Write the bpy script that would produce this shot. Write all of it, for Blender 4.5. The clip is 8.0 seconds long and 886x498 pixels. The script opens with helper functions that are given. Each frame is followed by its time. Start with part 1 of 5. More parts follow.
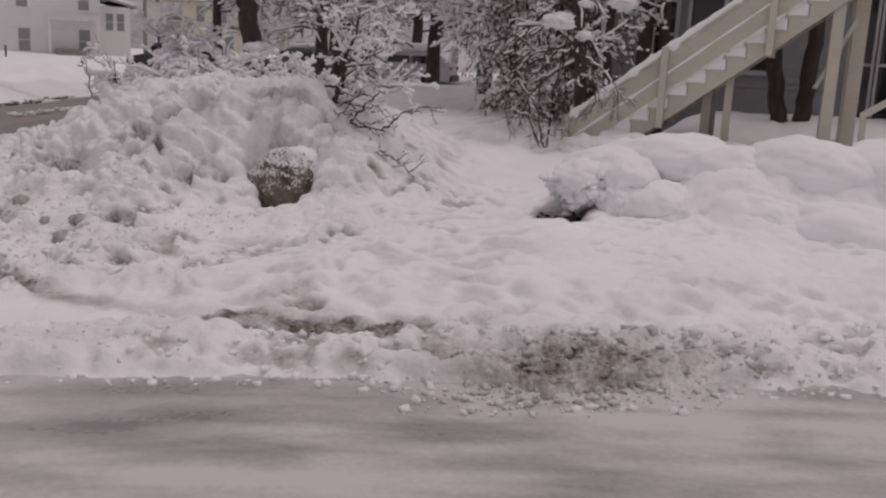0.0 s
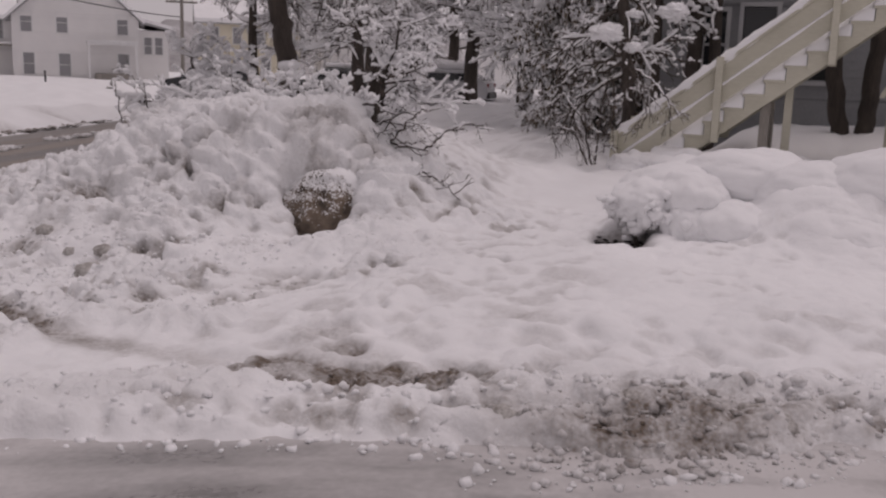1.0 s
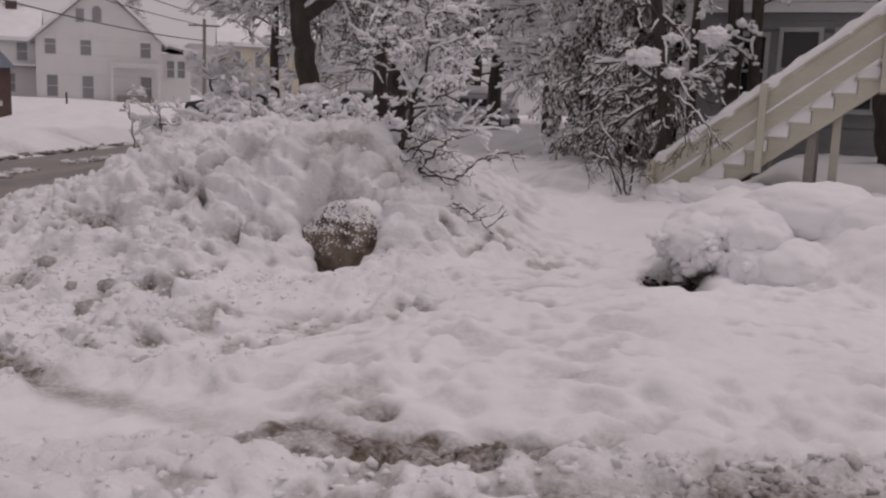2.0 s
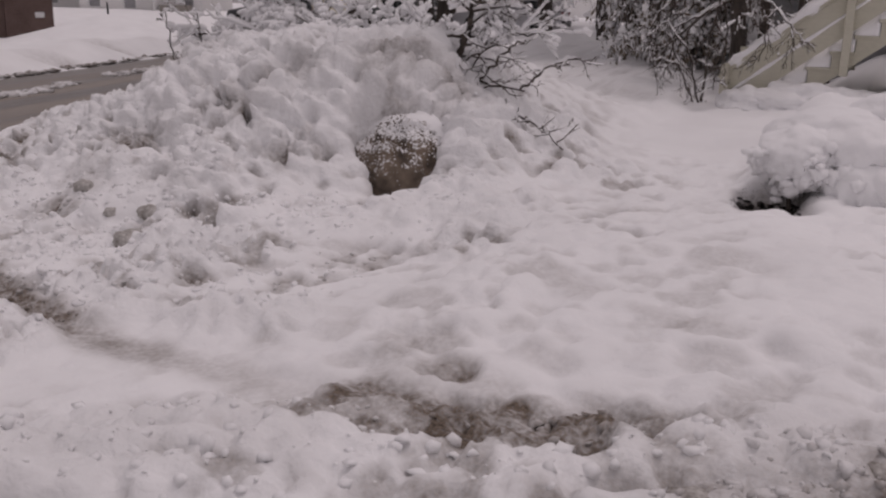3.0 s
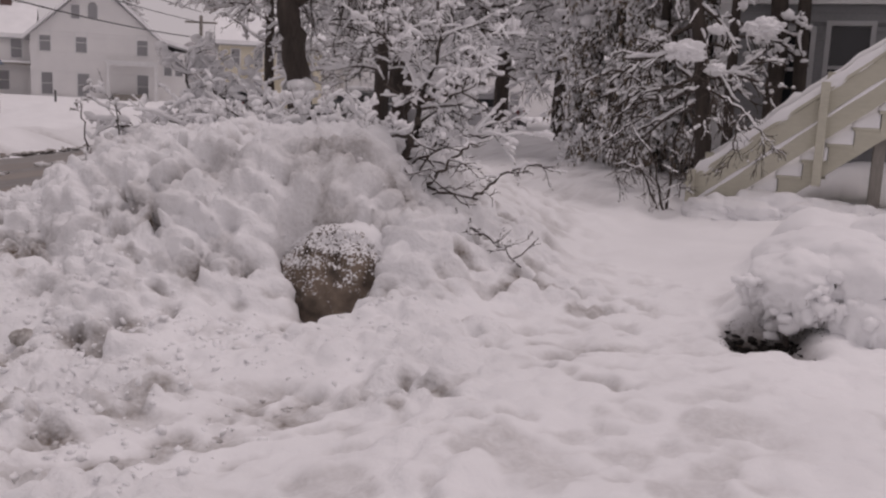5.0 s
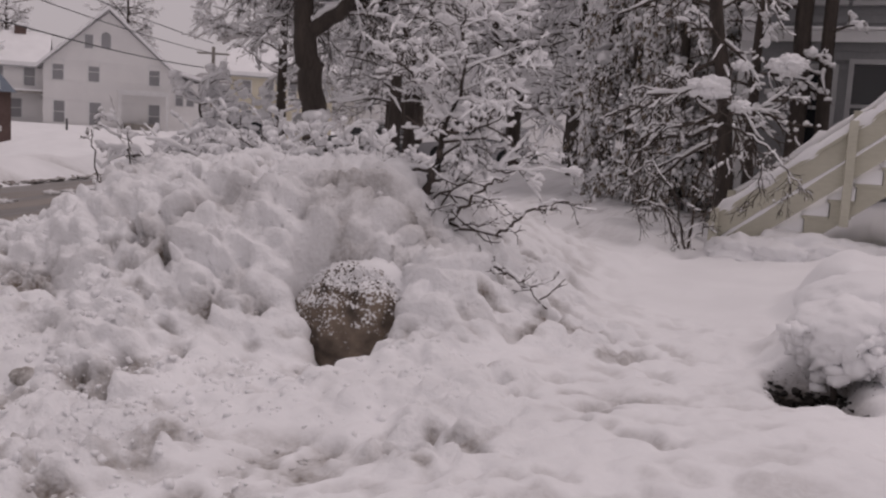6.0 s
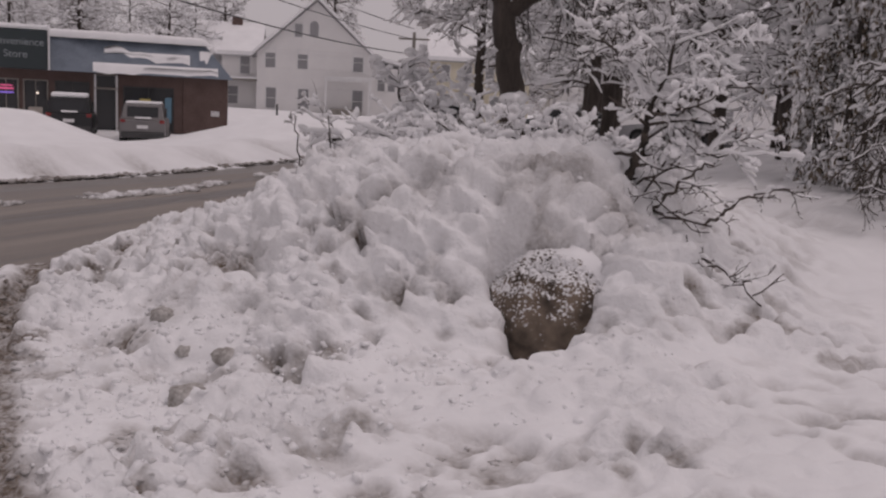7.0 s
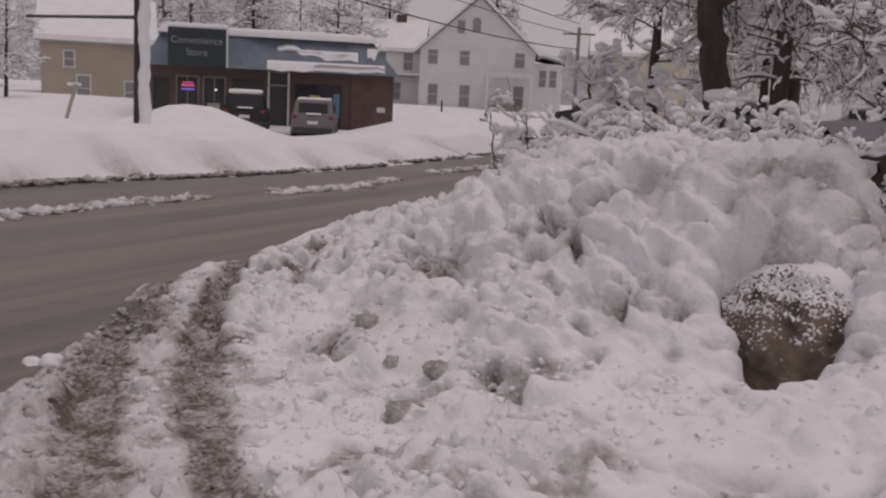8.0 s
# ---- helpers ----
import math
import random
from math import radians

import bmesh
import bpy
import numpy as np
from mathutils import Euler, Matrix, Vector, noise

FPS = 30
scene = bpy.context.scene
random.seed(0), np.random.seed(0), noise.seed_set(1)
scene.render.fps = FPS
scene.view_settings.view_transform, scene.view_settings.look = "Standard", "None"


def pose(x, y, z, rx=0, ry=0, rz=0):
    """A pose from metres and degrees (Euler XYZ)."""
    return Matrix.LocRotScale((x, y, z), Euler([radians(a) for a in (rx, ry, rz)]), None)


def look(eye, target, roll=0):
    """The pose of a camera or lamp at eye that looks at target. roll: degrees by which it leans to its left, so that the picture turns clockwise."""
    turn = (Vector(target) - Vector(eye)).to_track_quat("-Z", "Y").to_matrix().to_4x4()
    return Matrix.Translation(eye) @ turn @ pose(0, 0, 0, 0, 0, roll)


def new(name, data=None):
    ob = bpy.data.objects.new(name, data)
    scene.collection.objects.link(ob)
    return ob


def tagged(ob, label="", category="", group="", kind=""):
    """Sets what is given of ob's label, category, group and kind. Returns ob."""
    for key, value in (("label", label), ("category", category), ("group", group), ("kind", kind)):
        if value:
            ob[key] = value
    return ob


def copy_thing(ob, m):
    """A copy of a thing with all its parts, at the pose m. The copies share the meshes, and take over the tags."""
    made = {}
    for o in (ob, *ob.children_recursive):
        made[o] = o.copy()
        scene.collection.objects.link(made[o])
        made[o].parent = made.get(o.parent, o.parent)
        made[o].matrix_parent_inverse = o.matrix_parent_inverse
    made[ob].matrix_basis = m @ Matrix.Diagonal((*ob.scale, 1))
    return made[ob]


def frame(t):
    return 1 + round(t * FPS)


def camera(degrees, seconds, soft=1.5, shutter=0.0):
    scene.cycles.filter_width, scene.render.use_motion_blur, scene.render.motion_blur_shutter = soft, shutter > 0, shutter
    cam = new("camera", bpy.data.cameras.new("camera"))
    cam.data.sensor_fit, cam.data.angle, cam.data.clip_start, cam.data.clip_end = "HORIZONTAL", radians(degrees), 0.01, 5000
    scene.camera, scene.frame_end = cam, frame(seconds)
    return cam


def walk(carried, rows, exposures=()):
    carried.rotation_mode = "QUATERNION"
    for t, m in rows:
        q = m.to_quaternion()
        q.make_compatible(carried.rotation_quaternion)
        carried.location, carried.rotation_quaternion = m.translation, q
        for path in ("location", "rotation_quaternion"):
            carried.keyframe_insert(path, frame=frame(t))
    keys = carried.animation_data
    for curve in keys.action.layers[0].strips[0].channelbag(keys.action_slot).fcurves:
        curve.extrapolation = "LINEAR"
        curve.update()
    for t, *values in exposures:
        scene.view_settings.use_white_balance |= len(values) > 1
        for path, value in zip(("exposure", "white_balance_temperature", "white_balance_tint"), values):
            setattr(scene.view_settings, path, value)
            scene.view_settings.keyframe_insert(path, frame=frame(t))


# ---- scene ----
cam = camera(50.0, 8.0, soft=2.3)
PATH = [
    (0, (0.201, 0.907, 1.398), (-0.47, 2.748, 0.997), 2.9),
    (0.5, (0.044, 1.129, 1.363), (-0.488, 3.009, 0.937), 2.9),
    (1, (-0.098, 1.43, 1.361), (-0.845, 3.248, 0.993), 1.8),
    (1.2, (-0.164, 1.535, 1.358), (-0.947, 3.341, 1.004), 1.4),
    (2.3, (-0.528, 2.112, 1.343), (-1.33, 3.917, 1.031), 2.9),
    (2.5, (-0.594, 2.217, 1.34), (-1.429, 4.005, 1.019), 3.5),
    (3, (-0.815, 2.459, 1.324), (-1.667, 4.195, 0.813), 1.2),
    (3.5, (-0.909, 2.708, 1.348), (-1.674, 4.542, 1.119), 0.7),
    (4, (-0.948, 3.026, 1.34), (-1.766, 4.841, 1.152), 1.0),
    (4.2, (-0.991, 3.101, 1.337), (-1.832, 4.896, 1.069), 1.2),
    (5.3, (-1.228, 3.516, 1.319), (-2.006, 5.33, 0.998), 3.0),
    (5.5, (-1.271, 3.591, 1.316), (-2.089, 5.389, 1.002), 2.8),
    (6, (-1.368, 3.582, 1.313), (-2.176, 5.395, 1.064), 3.4),
    (6.5, (-1.398, 3.65, 1.336), (-2.028, 5.507, 0.942), 5.3),
    (7, (-1.509, 3.792, 1.302), (-2.663, 5.397, 0.997), 2.9),
    (7.5, (-1.744, 3.797, 1.283), (-2.991, 5.321, 0.935), 3.0),
    (8, (-2.011, 3.842, 1.298), (-3.406, 5.236, 0.969), 2.8),
]
walk(cam, [(t, look(eye, target, roll)) for t, eye, target, roll in PATH],
     [(0.0, -0.32, 6800, 26), (3.0, -0.4, 6800, 26), (3.5, -0.39, 6800, 26), (4.0, -0.12, 6800, 26), (5.5, -0.3, 6800, 26), (6.6, -0.32, 6800, 26), (7.0, -0.38, 6800, 26), (7.6, -0.42, 6800, 26), (8.0, -0.42, 6800, 26)])

# ---- sky and light: an overcast, snowing day ----
world = bpy.data.worlds.new("overcast_sky")
scene.world = world
world.use_nodes = True
wn, wl = world.node_tree.nodes, world.node_tree.links
wn.clear()
w_out, w_bg, w_sky = wn.new("ShaderNodeOutputWorld"), wn.new("ShaderNodeBackground"), wn.new("ShaderNodeTexSky")
w_hsv, w_mix = wn.new("ShaderNodeHueSaturation"), wn.new("ShaderNodeMix")
w_sky.sky_type, w_sky.sun_disc = "NISHITA", False
w_sky.sun_elevation, w_sky.sun_rotation = radians(73), radians(50)
w_hsv.inputs["Saturation"].default_value = 0.1
w_hsv.inputs["Value"].default_value = 0.1
w_mix.data_type = "RGBA"
w_mix.inputs["Factor"].default_value = 0.8
w_mix.inputs["B"].default_value = (0.6, 0.6, 0.605, 1)
wl.new(w_sky.outputs["Color"], w_hsv.inputs["Color"])
wl.new(w_hsv.outputs["Color"], w_mix.inputs["A"])
wl.new(w_mix.outputs["Result"], w_bg.inputs["Color"])
wl.new(w_bg.outputs["Background"], w_out.inputs["Surface"])
w_bg.inputs["Strength"].default_value = 0.85
sun = new("sun", bpy.data.lights.new("sun", "SUN"))
sun.data.energy, sun.data.angle, sun.data.color = 0.75, radians(30), (1, 0.97, 0.94)
sun.matrix_world = look((6, 5, 26), (0, 0, 0))


# ---- materials ----
def nodes_of(name):
    m = bpy.data.materials.new(name)
    m.use_nodes = True
    nt = m.node_tree
    return m, nt, nt.nodes["Principled BSDF"], nt.nodes.new("ShaderNodeTexCoord")


def noise_node(nt, coord, scale, detail=4, stretch=None):
    n = nt.nodes.new("ShaderNodeTexNoise")
    n.inputs["Scale"].default_value, n.inputs["Detail"].default_value = scale, detail
    if stretch:
        mp = nt.nodes.new("ShaderNodeMapping")
        mp.inputs["Scale"].default_value = stretch[:3]
        if len(stretch) > 3:
            rot = nt.nodes.new("ShaderNodeMapping")
            rot.inputs["Rotation"].default_value = (0, 0, radians(stretch[3]))
            nt.links.new(coord, rot.inputs["Vector"])
            coord = rot.outputs["Vector"]
        nt.links.new(coord, mp.inputs["Vector"])
        coord = mp.outputs["Vector"]
    nt.links.new(coord, n.inputs["Vector"])
    return n.outputs["Fac"]


def ramp_node(nt, fac, lo, hi):
    r = nt.nodes.new("ShaderNodeMapRange")
    r.inputs["From Min"].default_value, r.inputs["From Max"].default_value = lo, hi
    nt.links.new(fac, r.inputs["Value"])
    return r.outputs["Result"]


def math_node(nt, op, a, b):
    n = nt.nodes.new("ShaderNodeMath")
    n.operation = op
    for i, v in enumerate((a, b)):
        if isinstance(v, (int, float)):
            n.inputs[i].default_value = v
        else:
            nt.links.new(v, n.inputs[i])
    return n.outputs["Value"]


def mix_node(nt, fac, a, b):
    n = nt.nodes.new("ShaderNodeMix")
    n.data_type = "RGBA"
    for key, v in (("Factor", fac), ("A", a), ("B", b)):
        if isinstance(v, (int, float)):
            n.inputs[key].default_value = v
        elif isinstance(v, tuple):
            n.inputs[key].default_value = (*v, 1)
        else:
            nt.links.new(v, n.inputs[key])
    return n.outputs["Result"]


def bump_node(nt, height, strength, distance, bsdf):
    b = nt.nodes.new("ShaderNodeBump")
    b.inputs["Strength"].default_value, b.inputs["Distance"].default_value = strength, distance
    nt.links.new(height, b.inputs["Height"])
    nt.links.new(b.outputs["Normal"], bsdf.inputs["Normal"])


def surface(name, dark, light, rough=0.7, scale=6.0, fine=60.0, bump=0.3, dist=0.01, metal=0.0, stretch=None):
    """Two colours mixed at two scales, with relief."""
    m, nt, bsdf, tc = nodes_of(name)
    big = noise_node(nt, tc.outputs["Object"], scale, 4, stretch)
    small = noise_node(nt, tc.outputs["Object"], fine, 3, stretch)
    both = math_node(nt, "ADD", math_node(nt, "MULTIPLY", big, 0.6), math_node(nt, "MULTIPLY", small, 0.4))
    nt.links.new(mix_node(nt, ramp_node(nt, both, 0.3, 0.7), dark, light), bsdf.inputs["Base Color"])
    bsdf.inputs["Roughness"].default_value, bsdf.inputs["Metallic"].default_value = rough, metal
    bump_node(nt, both, bump, dist, bsdf)
    return m


def snow_material(name, dirty):
    m, nt, bsdf, tc = nodes_of(name)
    xyz = tc.outputs["Object"]
    big, mid, fine = noise_node(nt, xyz, 1.3, 5), noise_node(nt, xyz, 16, 5), noise_node(nt, xyz, 110, 3)
    clean = mix_node(nt, ramp_node(nt, big, 0.3, 0.7), (0.84, 0.84, 0.85), (0.91, 0.91, 0.92))
    if dirty:
        # real soiling, plus shade painted into the pits and the shrub's gap
        at = nt.nodes.new("ShaderNodeAttribute")
        at.attribute_name = "dirt_and_shade"
        grit = noise_node(nt, xyz, 38, 6)
        both = math_node(nt, "ADD", math_node(nt, "MULTIPLY", noise_node(nt, xyz, 7, 5), 0.55), math_node(nt, "MULTIPLY", grit, 0.45))
        patch = ramp_node(nt, math_node(nt, "ADD", both, math_node(nt, "MULTIPLY", fine, 0.2)), 0.42, 0.8)
        soil = math_node(nt, "ADD", math_node(nt, "MULTIPLY", patch, at.outputs["Fac"]), math_node(nt, "MULTIPLY", at.outputs["Fac"], 0.36))
        soil = math_node(nt, "MINIMUM", soil, 1.0)
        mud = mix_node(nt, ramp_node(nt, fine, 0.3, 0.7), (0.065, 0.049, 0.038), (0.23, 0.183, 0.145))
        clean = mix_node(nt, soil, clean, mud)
    nt.links.new(clean, bsdf.inputs["Base Color"])
    bsdf.inputs["Roughness"].default_value = 0.75
    bsdf.inputs["Specular IOR Level"].default_value = 0.25
    relief = math_node(nt, "ADD", math_node(nt, "MULTIPLY", mid, 0.8), math_node(nt, "MULTIPLY", fine, 0.35))
    if dirty:
        rough_at = nt.nodes.new("ShaderNodeAttribute")
        rough_at.attribute_name = "clotted"
        cells = nt.nodes.new("ShaderNodeTexVoronoi")
        cells.feature, cells.inputs["Scale"].default_value = "SMOOTH_F1", 22
        warp = nt.nodes.new("ShaderNodeVectorMath")
        warp.operation = "ADD"
        wob = nt.nodes.new("ShaderNodeTexNoise")
        wob.inputs["Scale"].default_value, wob.inputs["Detail"].default_value = 14, 4
        small = nt.nodes.new("ShaderNodeVectorMath")
        small.operation = "SCALE"
        small.inputs["Scale"].default_value = 0.09
        nt.links.new(xyz, wob.inputs["Vector"])
        nt.links.new(wob.outputs["Color"], small.inputs[0])
        nt.links.new(xyz, warp.inputs[0])
        nt.links.new(small.outputs["Vector"], warp.inputs[1])
        nt.links.new(warp.outputs["Vector"], cells.inputs["Vector"])
        grit = math_node(nt, "SUBTRACT", math_node(nt, "MULTIPLY", noise_node(nt, xyz, 34, 6), 1.6), math_node(nt, "MULTIPLY", cells.outputs["Distance"], 1.0))
        relief = math_node(nt, "ADD", math_node(nt, "MULTIPLY", relief, 0.35), math_node(nt, "MULTIPLY", grit, rough_at.outputs["Fac"]))
    bump_node(nt, relief, 0.45 if dirty else 0.35, 0.022 if dirty else 0.02, bsdf)
    return m


def road_material(name, wet_dark, slush, angle, lo, hi, rough=0.35, along=(0.35, 0.12), across=(1.7, 0.5)):
    """Wet asphalt under streaks of slush that lie along the way the tyres run."""
    m, nt, bsdf, tc = nodes_of(name)
    xyz = tc.outputs["Object"]
    streak = noise_node(nt, xyz, 1.0, 3, (along[0], across[0], 1, angle))
    band = noise_node(nt, xyz, 1.0, 3, (along[1], across[1], 1, angle))
    fine = noise_node(nt, xyz, 30, 4)
    mask = math_node(nt, "ADD", math_node(nt, "MULTIPLY", streak, 0.5), math_node(nt, "MULTIPLY", band, 0.4))
    mask = ramp_node(nt, math_node(nt, "ADD", mask, math_node(nt, "MULTIPLY", fine, 0.12)), lo, hi)
    nt.links.new(mix_node(nt, mask, wet_dark, slush), bsdf.inputs["Base Color"])
    nt.links.new(math_node(nt, "ADD", math_node(nt, "MULTIPLY", mask, 0.3), rough), bsdf.inputs["Roughness"])
    bump_node(nt, math_node(nt, "ADD", mask, math_node(nt, "MULTIPLY", fine, 0.4)), 0.25, 0.01, bsdf)
    return m


SNOW = snow_material("snow", False)
SNOW_GROUND = snow_material("snow_on_ground", True)
ROAD = road_material("slushy_asphalt", (0.055, 0.044, 0.037), (0.26, 0.226, 0.198), -105, 0.42, 0.6, 0.3, (0.06, 0.025), (3.2, 0.9))
STREET = road_material("icy_street", (0.19, 0.182, 0.178), (0.6, 0.58, 0.575), -22.5, 0.34, 0.58, 0.22, (1.3, 0.45), (4.2, 1.3))
BARK = surface("dark_bark", (0.026, 0.021, 0.018), (0.085, 0.067, 0.056), 0.85, 9, 45, 0.7, 0.02, stretch=(1, 1, 0.2))
TWIG = surface("twig_bark", (0.045, 0.036, 0.03), (0.12, 0.097, 0.082), 0.85, 8, 60, 0.3)
NEEDLE = surface("cedar_foliage", (0.1, 0.083, 0.062), (0.25, 0.2, 0.15), 0.75, 3, 30, 0.2)
CREAM = surface("cream_painted_wood", (0.44, 0.425, 0.345), (0.57, 0.55, 0.455), 0.6, 3, 40, 0.25, 0.004, stretch=(0.3, 1, 1))
GREY_WOOD = surface("weathered_grey_wood", (0.2, 0.19, 0.17), (0.36, 0.33, 0.3), 0.8, 4, 40, 0.4, stretch=(1, 1, 0.2))
# grey siding, its colour darkened to hold the shade under an overhang
SIDING = surface("grey_painted_siding", (0.2, 0.204, 0.21), (0.285, 0.29, 0.296), 0.6, 1.2, 30, 0.15, 0.004)
WHITE = surface("white_painted_siding", (0.72, 0.71, 0.71), (0.82, 0.81, 0.8), 0.6, 0.6, 12, 0.1)
GREY_TRIM = surface("grey_trim", (0.36, 0.36, 0.365), (0.46, 0.46, 0.465), 0.55, 3, 40, 0.1)
TRIM = surface("white_trim", (0.66, 0.66, 0.66), (0.78, 0.78, 0.78), 0.5, 3, 40, 0.1)
YELLOW = surface("pale_yellow_siding", (0.6, 0.55, 0.43), (0.7, 0.65, 0.52), 0.6, 0.6, 12, 0.1)
TAN = surface("tan_siding", (0.38, 0.33, 0.255), (0.48, 0.42, 0.33), 0.65, 0.6, 12, 0.1)
SLATE = surface("blue_grey_shingles", (0.12, 0.15, 0.19), (0.2, 0.24, 0.29), 0.7, 2, 14, 0.4)
BRICK = surface("red_brown_brick", (0.1, 0.064, 0.056), (0.165, 0.11, 0.097), 0.8, 1.5, 12, 0.4)
DARK_FRAME = surface("dark_frame", (0.03, 0.03, 0.032), (0.06, 0.06, 0.06), 0.5, 4, 30, 0.1)
ROOM = surface("dim_room", (0.1, 0.095, 0.09), (0.2, 0.19, 0.18), 0.8, 1.5, 9, 0.1)
BLIND = surface("drawn_blind", (0.3, 0.3, 0.31), (0.42, 0.42, 0.43), 0.7, 2, 15, 0.1)
METAL = surface("dark_galvanised_metal", (0.05, 0.05, 0.052), (0.1, 0.1, 0.1), 0.5, 4, 40, 0.15, metal=0.6)
RUBBER = surface("tyre_rubber", (0.012, 0.012, 0.012), (0.03, 0.03, 0.03), 0.85, 10, 60, 0.3)


def glass_material(name, tint):
    m, nt, bsdf, tc = nodes_of(name)
    bsdf.inputs["Base Color"].default_value = (*tint, 1)
    bsdf.inputs["Roughness"].default_value = 0.06
    wob = noise_node(nt, tc.outputs["Object"], 1.5, 2)
    bump_node(nt, wob, 0.08, 0.02, bsdf)
    return m


GLASS = glass_material("dark_window_glass", (0.025, 0.027, 0.03))
# paler than GLASS: the haze of distance is put into the colour
GLASS_FAR = glass_material("hazed_far_window_glass", (0.3, 0.3, 0.31))


def paint(name, colour, rough=0.35):
    return surface(name, tuple(c * 0.85 for c in colour), colour, rough, 3, 30, 0.08, 0.003)


# ---- mesh helpers ----
def thing(name, place, label, category, group="", kind=""):
    ob = new(name)
    ob.empty_display_size = 0.1
    ob.matrix_world = place if isinstance(place, Matrix) else Matrix.Translation(place)
    return tagged(ob, label, category, group, kind)


def put_mesh(name, me, material, parent=None, smooth=False):
    me.materials.append(material)
    if smooth:
        me.polygons.foreach_set("use_smooth", np.ones(len(me.polygons), dtype=bool))
    ob = new(name, me)
    ob.parent = parent
    return ob


def part(name, bm, material, parent, label="", smooth=False):
    me = bpy.data.meshes.new(name)
    bmesh.ops.recalc_face_normals(bm, faces=bm.faces[:])
    bm.to_mesh(me)
    bm.free()
    ob = put_mesh(name, me, material, parent, smooth)
    return tagged(ob, label) if label else ob


def mesh_from(name, verts, faces):
    me = bpy.data.meshes.new(name)
    verts, faces = np.asarray(verts, dtype=np.float32), np.asarray(faces, dtype=np.int32)
    k = faces.shape[1]
    me.vertices.add(len(verts))
    me.vertices.foreach_set("co", verts.ravel())
    me.loops.add(faces.size)
    me.loops.foreach_set("vertex_index", faces.ravel())
    me.polygons.add(len(faces))
    me.polygons.foreach_set("loop_start", np.arange(0, faces.size, k, dtype=np.int32))
    me.update(calc_edges=True)
    me.validate()
    return me


def box(bm, x0, y0, z0, x1, y1, z1, m=None, bevel=0.0):
    made = bmesh.ops.create_cube(bm, size=1.0)["verts"]
    bmesh.ops.scale(bm, vec=(x1 - x0, y1 - y0, z1 - z0), verts=made)
    bmesh.ops.translate(bm, vec=((x0 + x1) / 2, (y0 + y1) / 2, (z0 + z1) / 2), verts=made)
    if bevel:
        edges = list({e for v in made for e in v.link_edges})
        out = bmesh.ops.bevel(bm, geom=edges, offset=bevel, segments=2, affect="EDGES", profile=0.5)
        made = list({v for f in out["faces"] for v in f.verts} | {v for v in made if v.is_valid})
    if m:
        bmesh.ops.transform(bm, matrix=m, verts=made)
    return bm


def boxes(*args, m=None, bevel=0.0):
    bm = bmesh.new()
    for a in args:
        box(bm, *a, m=m, bevel=bevel)
    return bm


def prism(profile, y0, y1):
    """A profile in x and z, pushed from y0 to y1."""
    bm = bmesh.new()
    a = [bm.verts.new((x, y0, z)) for x, z in profile]
    b = [bm.verts.new((x, y1, z)) for x, z in profile]
    bm.faces.new(a)
    bm.faces.new(b[::-1])
    n = len(profile)
    for i in range(n):
        bm.faces.new((a[i], b[i], b[(i + 1) % n], a[(i + 1) % n]))
    return bm


def snow_mass(name, parent, at, size, seed, rough=0.12, shag=0.0):
    """A rounded mass of settled snow, its lower rim ragged where shag is set."""
    bm = bmesh.new()
    bmesh.ops.create_icosphere(bm, subdivisions=5, radius=1.0)
    for v in bm.verts:
        q = v.co.normalized()
        o = q + Vector((seed * 1.7, seed * 0.9, 0))
        k = 1 + rough * noise.fractal(o * 1.8, 1.0, 2.0, 3) + 0.02 * noise.noise(o * 11)
        if q.z < 0.35:
            k += shag * (0.35 - q.z) * (noise.noise(Vector((o.x * 9, o.y * 9, o.z * 3))) + 0.5 * noise.noise(o * 24))
        v.co = Vector(at) + Vector((q.x * size[0], q.y * size[1], q.z * size[2])) * k
    return part(name, bm, SNOW, parent, smooth=True)


# ---- noise over arrays ----
def lattice(x, y, seed):
    table = np.random.RandomState(seed).rand(256, 256)
    xi, yi = np.floor(x).astype(int), np.floor(y).astype(int)
    fx, fy = x - xi, y - yi
    fx, fy = fx * fx * fx * (fx * (fx * 6 - 15) + 10), fy * fy * fy * (fy * (fy * 6 - 15) + 10)
    a, b = table[xi % 256, yi % 256], table[(xi + 1) % 256, yi % 256]
    c, d = table[xi % 256, (yi + 1) % 256], table[(xi + 1) % 256, (yi + 1) % 256]
    return (a * (1 - fx) + b * fx) * (1 - fy) + (c * (1 - fx) + d * fx) * fy


def fbm(x, y, scale, seed, octaves=4):
    total, gain, norm = 0.0, 1.0, 0.0
    for o in range(octaves):
        total = total + gain * (2 * lattice(x / scale + 7.3 * o, y / scale - 3.1 * o, seed + o) - 1)
        norm, gain, scale = norm + gain, gain * 0.5, scale * 0.5
    return total / norm


def lumps(x, y, cell, seed, power=0.6):
    """Rounded lumps, one to a cell: 0 between them to 1 on top."""
    r = np.random.RandomState(seed)
    jx, jy, js = r.rand(256, 256), r.rand(256, 256), r.rand(256, 256)
    u, v = x / cell, y / cell
    ui, vi = np.floor(u).astype(int), np.floor(v).astype(int)
    total = np.ones_like(u)
    for dx in (-1, 0, 1):
        for dy in (-1, 0, 1):
            a, b = (ui + dx) % 256, (vi + dy) % 256
            d2 = (u - ui - dx - jx[a, b]) ** 2 + (v - vi - dy - jy[a, b]) ** 2
            rad = 0.45 + 0.5 * js[a, b]
            total = total + np.exp(9 * np.maximum(0, 1 - d2 / rad ** 2) ** power * rad) - 1
    return np.log(total) / 9


def step(a, b, x):
    t = np.clip((x - a) / (b - a), 0, 1)
    return t * t * (3 - 2 * t)


